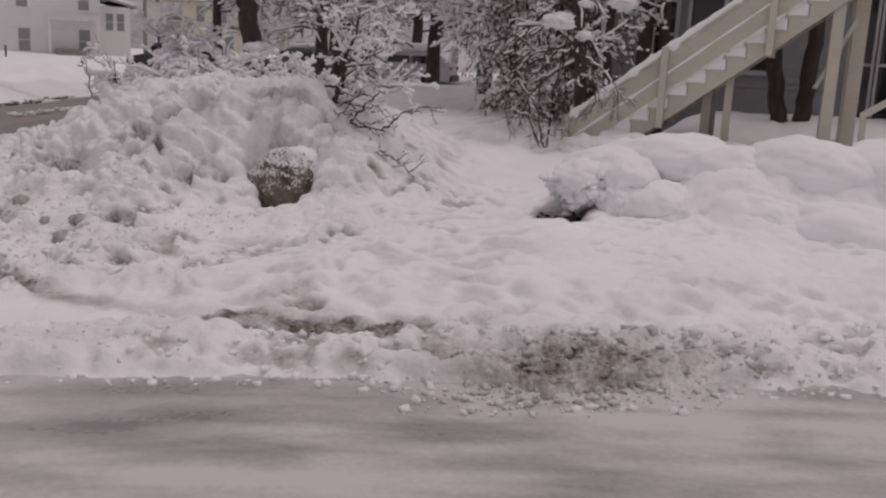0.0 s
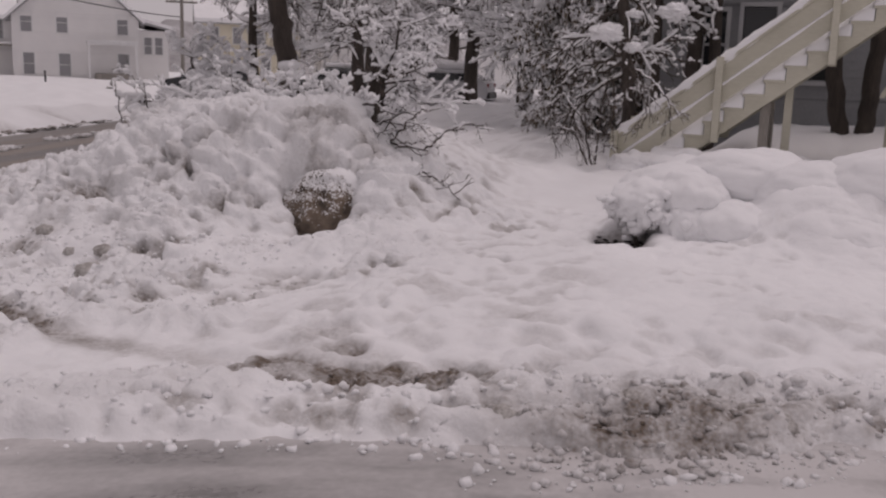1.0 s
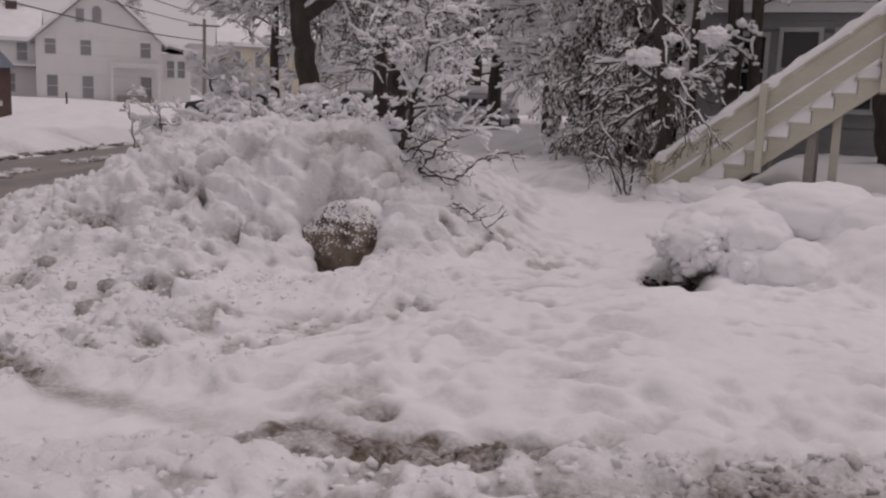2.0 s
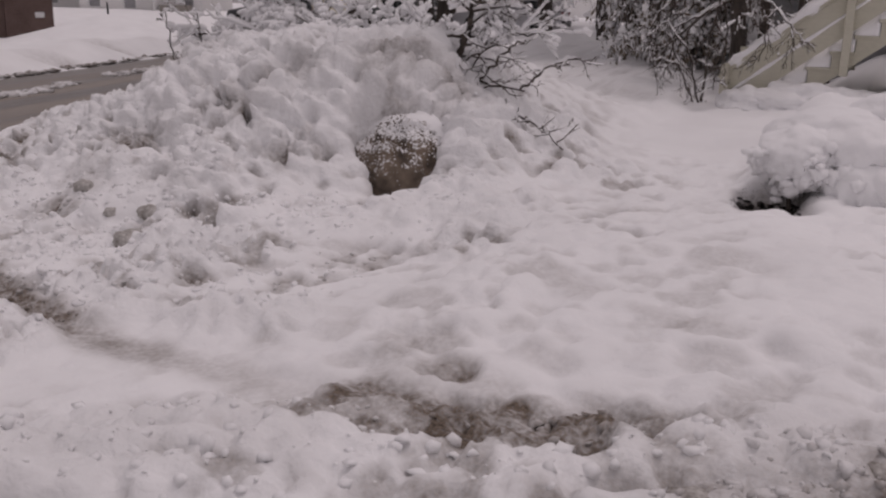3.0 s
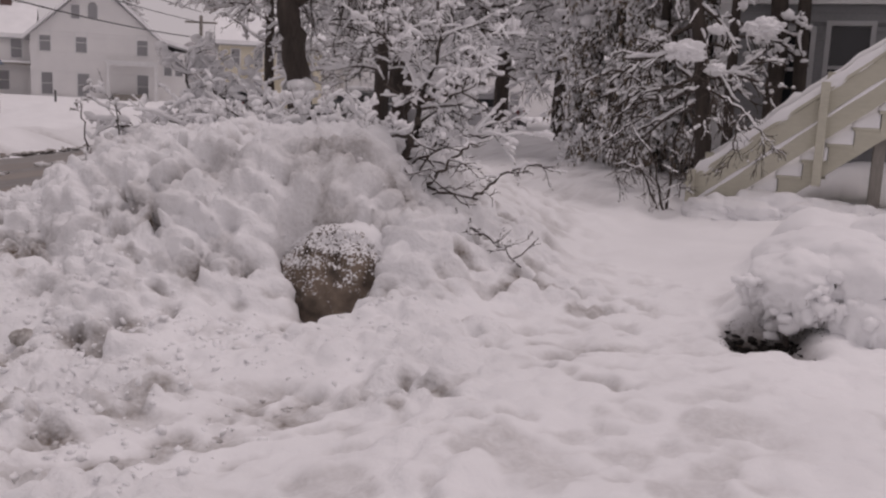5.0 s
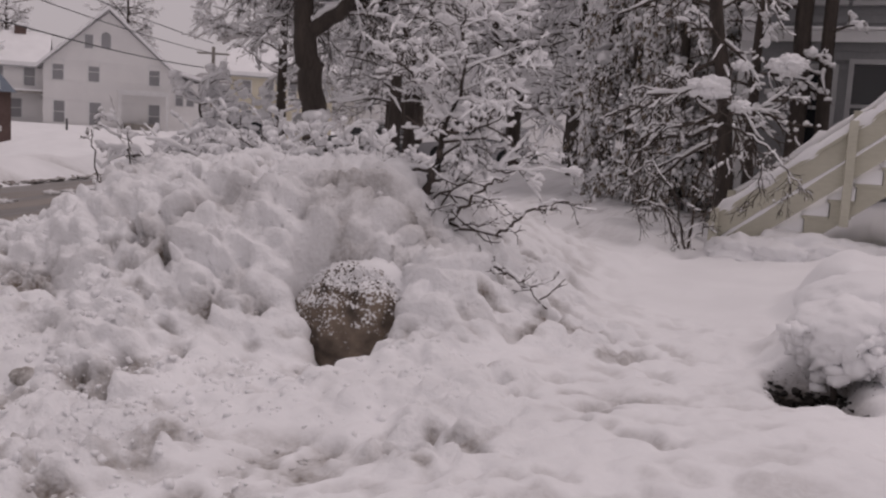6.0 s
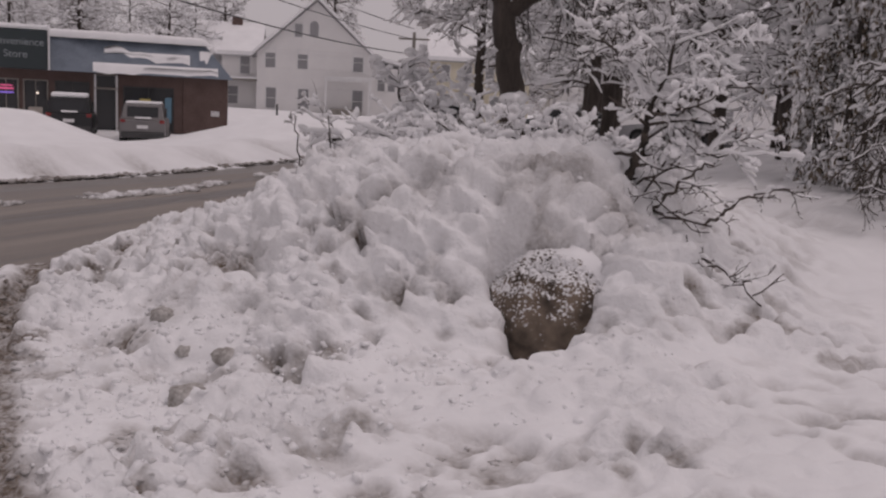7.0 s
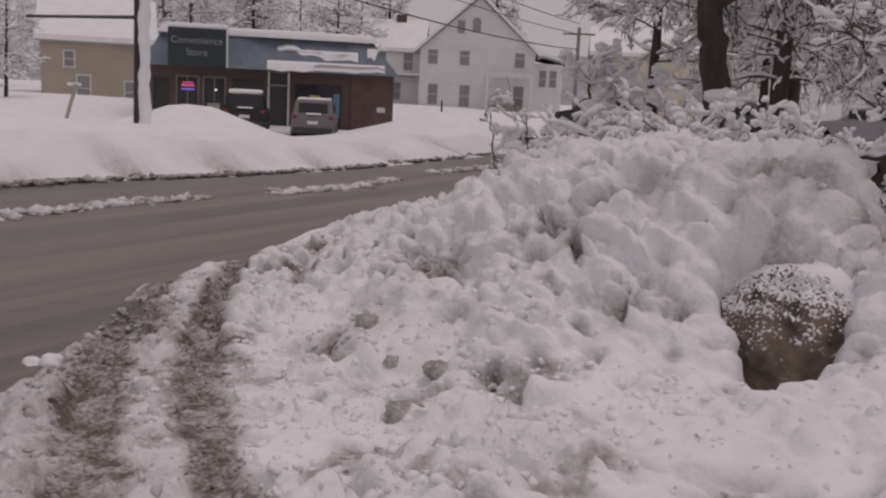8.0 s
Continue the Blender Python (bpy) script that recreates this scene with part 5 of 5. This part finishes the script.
part("lean_to_roof", prism([(9.8, 5.3), (12.9, 4.55), (12.9, 4.7), (9.8, 5.45)], 2.2, 12.2), BLIND, white)
part("roof_snow", prism([(9.8, 5.46), (12.95, 4.71), (12.95, 4.98), (9.8, 5.75)], 2.15, 12.25), SNOW, white, "thick snow on the lean-to roof")

annex = thing("annex_house", pose(-62.4, 60.3, -0.6, 0, 0, 43.8) @ pose(-9.2, 3.0, 0), "white two-storey wing with a porch and snow-covered roof", "house")
A_OPEN = [(1.2, 3.6, 2.0, 5.0), (3.6, 3.6, 4.4, 5.0), (5.2, 3.5, 6.0, 5.0), (7.6, 3.5, 8.4, 5.0), (6.6, 0.9, 7.4, 2.4), (3.8, 0.9, 4.6, 2.4)]
house_box(annex, 0, 9.1, 0, 7, 5.2, WHITE, A_OPEN, lap=0.2)
for o in A_OPEN:
    window(annex, *o, GLASS_FAR)
roof_pair(annex, 0, 9.1, 0, 7, 5.2, 7.6, 0.4, 0.35, "x")
part("porch_roof", boxes((4.0, -1.4, 2.9, 9.1, -0.03, 3.05)), GREY_WOOD, annex)
part("porch_snow", boxes((3.95, -1.45, 3.055, 9.1, -0.03, 3.22), bevel=0.05), SNOW, annex)
part("chimney", boxes((6.6, 3.1, 7.0, 7.5, 3.9, 8.5), bevel=0.03), BRICK, annex)
part("chimney_snow", boxes((6.55, 3.05, 8.505, 7.55, 3.95, 8.72), bevel=0.08), SNOW, annex)


def plain_house(name, place, w, d, eave, ridge, material, openings, label, glass=None, axis="x", extra_eave=True):
    ob = thing(name, place, label, "house", "houses along the road")
    house_box(ob, 0, w, 0, d, eave, material, openings)
    for o in openings:
        window(ob, *o, glass or GLASS_FAR)
    roof_pair(ob, 0, w, 0, d, eave, ridge, 0.4, 0.35, axis)
    if axis == "y":
        for y in (0, d - 0.2):
            part("gable", prism([(0, eave + 0.002), (w, eave + 0.002), (w / 2, ridge - 0.03)], y, y + 0.2), material, ob)
    return ob


yellow = plain_house("yellow_house", pose(-54.0, 73.5, -0.5, 0, 0, 38), 9, 8, 5.6, 7.8, YELLOW, [(1.0, 3.7, 1.7, 5.1), (3.0, 3.7, 3.7, 5.1), (5.0, 3.7, 5.7, 5.1), (1.0, 0.9, 1.8, 2.5), (5.5, 0.9, 6.3, 2.5)], "pale yellow two-storey house with a bay and snowy roof")
part("bay", boxes((2.6, -0.9, 0, 4.8, -0.002, 3.0)), YELLOW, yellow)
part("bay_roof", boxes((2.4, -1.1, 3.002, 5.0, -0.002, 3.2)), SNOW, yellow)
part("bay_window", boxes((2.9, -0.93, 1.0, 3.6, -0.902, 2.5), (3.8, -0.93, 1.0, 4.5, -0.902, 2.5)), GLASS_FAR, yellow)
plain_house("white_row_house", pose(-47.5, 84, -0.4, 0, 0, 36), 11, 8, 5.0, 7.4, WHITE, [(1.0, 3.2, 1.8, 4.6), (3.5, 3.2, 4.3, 4.6), (6.0, 3.2, 6.8, 4.6), (1.0, 0.8, 1.8, 2.3), (4.5, 0.8, 5.3, 2.3)], "white row house far down the road with a snowy roof")
plain_house("far_house", pose(-36, 92, -0.3, 0, 0, 25), 12, 8, 5.0, 7.6, WHITE, [(1.0, 3.2, 1.8, 4.6), (4.0, 3.2, 4.8, 4.6), (8.0, 3.2, 8.8, 4.6), (2.5, 0.8, 3.4, 2.3), (7.0, 0.8, 7.9, 2.3)], "pale house beyond the trees with a snowy roof")
plain_house("far_house", pose(-20, 66, -0.2, 0, 0, 12), 9, 8, 3.6, 6.2, WHITE, [(1.0, 0.9, 2.0, 2.4), (4.0, 0.9, 5.0, 2.4), (6.8, 0.9, 7.8, 2.4)], "low pale house at the end of the path")
plain_house("tan_house", pose(-67.6, 30.2, -1.2, 0, 0, 64), 7.2, 9, 4.7, 7.4, TAN, [(1.5, 2.9, 2.1, 3.9), (2.3, 0.6, 3.1, 2.3), (5.4, 0.6, 6.0, 2.0)], "tan clapboard house under a deep snowy roof")
plain_house("far_house", pose(-78, 19, -1.2, 0, 0, 70), 9, 8, 3.2, 5.6, WHITE, [(6.6, 0.8, 7.6, 2.2), (2.0, 0.8, 3.0, 2.2)], "low white house far behind the snowy lot")

# ---- the corner shop ----
shop = thing("corner_shop", pose(-44.55, 26.05, -1.35, 0, 0, 55.6), "single-storey brick shop with a slate-blue mansard roof deep in snow", "shop")
SH_OPEN = [(0.25, 0.4, 0.85, 2.6), (1.3, 0.5, 2.25, 2.7), (2.55, 0.5, 3.5, 2.7), (3.9, 0.5, 5.3, 2.7), (5.65, 0.0, 6.5, 2.45), (5.65, 2.55, 6.5, 3.1), (6.9, 0.6, 9.1, 2.6)]
house_box(shop, 0, 11.6, 0, 9, 3.25, BRICK, SH_OPEN)
for o in SH_OPEN:
    window(shop, *o, GLASS, (1 if o[2] - o[0] > 0.9 else 0, 0), 0.06, False, GREY_WOOD if o[0] in (5.65, 1.3, 2.55) else DARK_FRAME)
bm = bmesh.new()
low = [bm.verts.new(c) for c in ((-0.3, -0.55, 3.2), (11.9, -0.55, 3.2), (11.9, 9.3, 3.2), (-0.3, 9.3, 3.2))]
top = [bm.verts.new(c) for c in ((0.5, 0.5, 4.75), (10.7, 0.5, 4.75), (10.7, 8.5, 4.75), (0.5, 8.5, 4.75))]
bm.faces.new(low)
bm.faces.new(top)
for i in range(4):
    bm.faces.new((low[i], low[(i + 1) % 4], top[(i + 1) % 4], top[i]))
part("mansard_roof", bm, SLATE, shop)


def snow_slab(parent, x0, y0, x1, y1, z, thick, seed, tilt=0.0, ragged=0.15):
    """A blanket of snow with a wavering edge; tilt: rise for each metre of y."""
    r = np.random.RandomState(seed)
    n = max(8, int((x1 - x0) * 3))
    xs = np.linspace(x0, x1, n)
    front = y0 + ragged * np.convolve(r.randn(n + 4), np.ones(5) / 5, "valid") * 2
    rows = []
    for x, f in zip(xs, front):
        ys = np.array([f, f + 0.03, f + 0.15, (f + y1) / 2, y1 - 0.1, y1])
        hs = np.array([0.0, 0.6, 1.0, 1.05, 1.0, 0.0]) * thick * (1 if x0 < x < x1 else 0.25)
        rows.append(np.stack([np.full(6, x), ys, z + tilt * (ys - y0) + hs + 0.01], 1))
    v = np.array(rows)
    idx = np.arange(n * 6).reshape(n, 6)
    f = np.stack([idx[:-1, :-1].ravel(), idx[1:, :-1].ravel(), idx[1:, 1:].ravel(), idx[:-1, 1:].ravel()], 1)
    tagged(put_mesh("roof_snow", mesh_from("roof_snow", v.reshape(-1, 3), f), SNOW, parent, True), "snow slumped on the roof")


snow_slab(shop, 0.3, 0.25, 10.9, 8.6, 4.75, 0.38, 3, 0, 0.12)
snow_slab(shop, 5.5, -0.5, 11.2, -0.22, 3.27, 0.06, 4, 1.47, 0.07)
snow_slab(shop, 6.0, -0.02, 9.9, 0.17, 3.98, 0.05, 5, 1.47, 0.13)
snow_slab(shop, 10.3, 0.1, 11.2, 0.4, 4.1, 0.08, 6, 1.47, 0.2)
part("brick_pier", boxes((9.6, -0.1, 0, 11.7, -0.002, 3.2)), BRICK, shop)
part("notice", boxes((10.9, -0.14, 1.4, 11.3, -0.102, 1.65)), TRIM, shop)
part("door_frame", boxes((5.55, -0.08, 0, 5.64, -0.002, 3.15), (6.51, -0.08, 0, 6.6, -0.002, 3.15)), TRIM, shop)
for x0, z0, x1, z1, c in ((7.0, 0.7, 7.5, 1.5, (0.1, 0.35, 0.33)), (7.6, 1.2, 8.1, 2.1, (0.6, 0.5, 0.15)), (8.2, 0.7, 8.7, 1.9, (0.45, 0.2, 0.12)), (8.75, 1.0, 9.05, 2.2, (0.15, 0.3, 0.4)), (1.4, 0.6, 1.9, 1.4, (0.3, 0.3, 0.5)), (2.7, 0.6, 3.3, 1.5, (0.5, 0.45, 0.4))):
    part("window_display", boxes((x0, -0.02, z0, x1, 0.045, z1)), paint("display_paint", c, 0.6), shop)


def glow(name, colour, strength):
    m, nt, bsdf, tc = nodes_of(name)
    bsdf.inputs["Base Color"].default_value = (*colour, 1)
    bsdf.inputs["Emission Color"].default_value = (*colour, 1)
    bsdf.inputs["Emission Strength"].default_value = strength
    return m


neon = part("neon_sign", boxes((1.5, -0.1, 2.25, 2.1, -0.06, 2.35), (1.55, -0.1, 2.4, 2.05, -0.06, 2.47)), glow("red_neon", (0.8, 0.14, 0.3), 0.45), shop, "glowing red neon sign")
part("neon_tube", boxes((1.5, -0.1, 2.08, 2.1, -0.06, 2.16)), glow("blue_neon", (0.3, 0.2, 0.8), 0.45), neon, "glowing blue neon tube")
part("lit_lamp", boxes((3.05, -0.05, 2.1, 3.15, 0.03, 2.2), bevel=0.02), glow("warm_lamp", (1, 0.9, 0.75), 1), shop, "lit lamp in the window")

SIGN_DARK = paint("sign_dark_green", (0.03, 0.045, 0.05), 0.5)
sign = thing("shop_sign", pose(-44.55, 26.05, -1.35, 0, 0, 55.6) @ pose(0.95, -0.95, 3.2), "dark shop sign board with pale lettering, capped with snow", "sign")
part("board", boxes((0, 0, 0, 2.65, 0.25, 1.75), bevel=0.03), SIGN_DARK, sign)
part("edge_trim", boxes((2.66, -0.01, 0, 2.74, 0.26, 1.78)), TRIM, sign)
part("snow_cap", boxes((-0.05, -0.05, 1.76, 2.75, 0.4, 1.98), bevel=0.09), SNOW, sign)
part("bracket", boxes((0.3, 0.25, 0.2, 0.4, 1.2, 0.3), (2.2, 0.25, 0.2, 2.3, 1.2, 0.3)), METAL, sign)
for text, z, size in (("Convenience", 1.05, 0.45), ("Store", 0.5, 0.45)):
    curve = bpy.data.curves.new("lettering", "FONT")
    curve.body, curve.size, curve.extrude, curve.align_x = text, size, 0.01, "CENTER"
    tmp = bpy.data.objects.new("lettering_tmp", curve)
    scene.collection.objects.link(tmp)
    me = bpy.data.meshes.new_from_object(tmp.evaluated_get(bpy.context.evaluated_depsgraph_get()))
    bpy.data.objects.remove(tmp)
    me.transform(Matrix.Translation((1.32, -0.02, z)) @ Matrix.Rotation(radians(90), 4, "X"))
    me.materials.clear()
    tagged(put_mesh("lettering", me, paint("pale_lettering", (0.3, 0.34, 0.36)), sign), "pale raised lettering")


# ---- cars ----
def car(name, place, colour, label, snow=0.1, height=1.72, length=4.6, suv=True):
    """Nose along +y, tail at y = 0."""
    ob = thing(name, place, label, "car", "parked cars")
    W, h = 0.92, height
    belt = 0.62 * h
    low, body_mat = 0.3, paint(name + "_paint", colour, 0.3)
    side = [(0.06, low), (0.0, low + 0.25), (0.03, belt), (0.12, belt + 0.04), (length - 1.35, belt + 0.05), (length - 0.12, belt - 0.12), (length, low + 0.3), (length - 0.05, low)]
    cabin = [(0.1, belt + 0.03), (0.36 if suv else 0.9, h), (length - 2.1, h), (length - 1.3, belt + 0.03)]
    turn = Matrix.Rotation(radians(90), 4, "Z")

    def shell(profile, half, inset=0.0):
        bm = prism(profile, -half, half)
        bmesh.ops.transform(bm, matrix=turn, verts=bm.verts[:])
        for v in bm.verts:
            if inset and v.co.z > h - 0.05:
                v.co.x *= 1 - inset
        bmesh.ops.bevel(bm, geom=bm.edges[:], offset=0.05, segments=2, affect="EDGES", profile=0.6)
        return bm

    part("body", shell(side, W), body_mat, ob, smooth=False)
    part("cabin", shell(cabin, W - 0.05, 0.14), body_mat, ob)
    slope = (0.36 if suv else 0.9) - 0.1
    part("rear_window", boxes((-0.62, -0.012, 0.0, 0.62, 0.0, h - belt - 0.2), m=Matrix.Translation((0, 0.1 + slope * 0.18, belt + 0.12)) @ Matrix.Rotation(-math.atan2(slope, h - belt), 4, "X")), GLASS, ob)
    for s in (-1, 1):
        part("side_window", boxes((s * (W - 0.06) - 0.012, 0.75, belt + 0.1, s * (W - 0.06) + 0.012, 1.6, h - 0.16), (s * (W - 0.06) - 0.012, 1.7, belt + 0.1, s * (W - 0.06) + 0.012, 2.6, h - 0.16)), GLASS, ob)
        part("tail_light", boxes((s * 0.78 - 0.1, -0.03, belt - 0.12, s * 0.78 + 0.1, 0.06, belt + 0.02), bevel=0.02), paint("tail_lens", (0.25, 0.03, 0.03), 0.2), ob)
        for y in (0.85, length - 0.85):
            bm = bmesh.new()
            bmesh.ops.create_cone(bm, cap_ends=True, segments=20, radius1=0.35, radius2=0.35, depth=0.24, matrix=Matrix.Translation((s * (W - 0.1), y, 0.35)) @ Matrix.Rotation(radians(90), 4, "Y"))
            wheel = part("wheel", bm, RUBBER, ob, "black tyre")
            bm = bmesh.new()
            bmesh.ops.create_cone(bm, cap_ends=True, segments=14, radius1=0.2, radius2=0.18, depth=0.05, matrix=Matrix.Translation((s * (W + 0.03), y, 0.35)) @ Matrix.Rotation(radians(90), 4, "Y"))
            part("rim", bm, METAL, wheel, "grey metal rim")
    part("bumper", boxes((-0.86, -0.09, 0.32, 0.86, 0.05, 0.58), bevel=0.04), DARK_FRAME, ob)
    part("plate", boxes((-0.22, -0.035, 0.72, 0.22, -0.002, 0.86)), TRIM, ob)
    if snow:
        part("snow_cover", boxes((-0.7, 0.4 if suv else 0.95, h + 0.005, 0.7, length - 2.1, h + snow), bevel=snow * 0.4), SNOW, ob, "snow on the car's roof", True)
        part("window_snow", boxes((-0.3, -0.05, belt + 0.06, 0.35, 0.1, belt + 0.13), bevel=0.03), SNOW, ob)
    return ob


car("suv", pose(-34.9, 28.5, -1.12, 0, 0, 50), (0.2, 0.19, 0.19), "grey-brown utility car parked at the shop, snow on its roof")
car("dark_car", pose(-37.2, 26.6, -1.0, 0, 0, 54), (0.015, 0.016, 0.018), "black car parked at the shop, capped with snow", 0.2)
car("snowed_car", pose(-13.3, 38.2, 0.0, 0, 0, 100), (0.55, 0.55, 0.57), "parked car buried under snow at the path's end", 0.35, 1.45, 4.3, False)
car("far_car", pose(-27.5, 41.0, -0.35, 0, 0, 75), (0.05, 0.055, 0.06), "dark car parked beyond the brush, snow on its roof", 0.15, 1.6)
car("far_car", pose(-21.0, 42.5, -0.15, 0, 0, 80), (0.09, 0.1, 0.1), "grey car parked beyond the trees, snow on its roof", 0.25, 1.5, 4.3, False)

# ---- poles, wires, stakes ----
def round_bar(p, q, r0, r1, sides=12):
    pts = np.linspace(np.array(p, float), np.array(q, float), 8)
    return tubes("bar", [(pts, np.linspace(r0, r1, 8), 0)], sides)


pole = thing("utility_pole", (-25.2, 15.6, -0.4), "dark utility pole with a mast arm, snow plastered on it", "pole")
put_mesh("pole", round_bar((0, 0, -0.3), (0.05, 0.05, 9), 0.085, 0.07), BARK, pole, True)
put_mesh("mast_arm", round_bar((0, 0, 3.15), (-1.05, -2.35, 3.0), 0.045, 0.035), METAL, pole, True)
pts = np.array([(0.09, 0.17 + 0.02 * math.sin(i), 0.4 + 0.22 * i) for i in range(40)])
tagged(put_mesh("stuck_snow", tubes("stuck_snow", [(pts, 0.13 + 0.05 * np.random.RandomState(4).rand(40), 0)], 8), SNOW, pole, True), "wet snow plastered on the pole")
pole2 = thing("utility_pole", (-37.9, 50.3, -0.6), "weathered utility pole beside the gabled house", "pole")
put_mesh("pole", round_bar((0, 0, -0.3), (0, 0, 6.0), 0.13, 0.1), GREY_WOOD, pole2, True)
put_mesh("crossarm", round_bar((-0.8, -0.5, 5.6), (0.8, 0.5, 5.6), 0.06, 0.06), GREY_WOOD, pole2, True)
for a, b, sag, r in (((-25.2, 15.6, 4.9), (-37.9, 50.3, 4.1), 0.45, 0.03), ((-25.2, 15.6, 6.2), (-37.9, 50.3, 5.0), 0.4, 0.022), ((-25.2, 15.6, 7.2), (-37.9, 50.3, 5.6), 0.35, 0.02), ((-25.2, 15.6, 7.6), (-37.9, 50.3, 5.6), 0.5, 0.015),
                     ((-25.2, 15.6, 4.9), (-16, -30, 5.5), 0.5, 0.03)):
    t = np.linspace(0, 1, 24)[:, None]
    pts = np.array(a) * (1 - t) + np.array(b) * t - np.array((0, 0, 1.0)) * sag * 4 * t * (1 - t)
    ob = put_mesh("power_line", tubes("power_line", [(pts, np.full(24, r), 0)], 5), METAL, None, True)
    tagged(ob, "dark overhead wire sagging between the poles", "cable", "overhead wires")
box_t = thing("splice_case", (-25.95, 17.7, 4.62), "small dark splice case hanging on the wire", "cable")
part("case", boxes((-0.12, -0.3, -0.14, 0.12, 0.3, 0.1), m=Matrix.Rotation(radians(20), 4, "Z"), bevel=0.03), DARK_FRAME, box_t)
stake = thing("marker_stake", (-32.6, 33.9, -0.4), "thin dark stake standing in the snowbank", "stake")
put_mesh("stake", round_bar((0, 0, 0), (-0.02, 0, 1.25), 0.045, 0.04, 8), DARK_FRAME, stake, True)
lean = thing("leaning_stake", (-26.3, 14.1, -0.3), "leaning bare wooden stake in the snowbank", "stake")
part("stake", boxes((-0.05, -0.03, 0, 0.05, 0.03, 1.35), m=Matrix.Rotation(radians(16), 4, Vector((-0.85, 0.5, 0))), bevel=0.008), TAN, lean)
part("snow_cap", boxes((-0.12, 0.2, 1.26, 0.12, 0.5, 1.34), bevel=0.03), SNOW, lean)

# trees behind the shop and the far wooded hill
for src, x, y, turn, size in ((tall_a, -58, 36, 40, 0.75), (tall_a, -53, 44, 130, 0.75), (tall_b, -63, 40, 220, 0.9), (tall_b, -57, 24, 100, 0.8), (tall_a, -75, 52, 10, 1.1), (tall_a, -70, 78, 90, 1.3), (tall_a, -52, 92, 160, 1.3), (tall_b, -90, 40, 60, 1.4), (tall_a, -88, 62, 300, 1.3), (tall_a, -66, 46, 75, 0.95), (tall_b, -70, 60, 25, 1.1), (tall_a, -82, 47, 190, 1.1), (tall_a, -80, 72, 240, 1.2), (tall_b, -61, 47, 310, 1.0), (tall_a, -95, 55, 120, 1.3), (tall_b, -72, 44, 150, 1.1), (tall_a, -84, 56, 15, 1.2)):
    src.scale = (size,) * 3
    copy_thing(src, pose(x, y, -1.0, 0, 0, turn))
    src.scale = (1, 1, 1)


def hill():
    ang = np.radians(np.linspace(40, 200, 220))
    rows = []
    for k, (rad, frac) in enumerate(((170, 0.0), (185, 0.35), (205, 0.75), (225, 1.0), (300, 0.9))):
        h = (13 + 7 * fbm(ang * 14, ang * 0 + 3, 6, 161, 3) + 3.0 * fbm(ang * 300, ang * 0 + k, 3, 171, 2)) * frac - 2
        rows.append(np.stack([rad * np.cos(ang), rad * np.sin(ang), h], 1))
    v = np.array(rows)
    idx = np.arange(v.shape[0] * v.shape[1]).reshape(v.shape[:2])
    f = np.stack([idx[:-1, :-1].ravel(), idx[:-1, 1:].ravel(), idx[1:, 1:].ravel(), idx[1:, :-1].ravel()], 1)
    # pale greys carry the distant haze in the hill's own colour
    m = surface("snowy_wooded_hill", (0.22, 0.21, 0.21), (0.55, 0.54, 0.55), 0.9, 0.12, 0.9, 0.5, 0.5, stretch=(1, 1, 0.35))
    tagged(put_mesh("backdrop", mesh_from("backdrop", v.reshape(-1, 3), f), m, None, True), "far hill of bare snowy woods, haze painted into its colour", "hill", kind="structure")


hill()
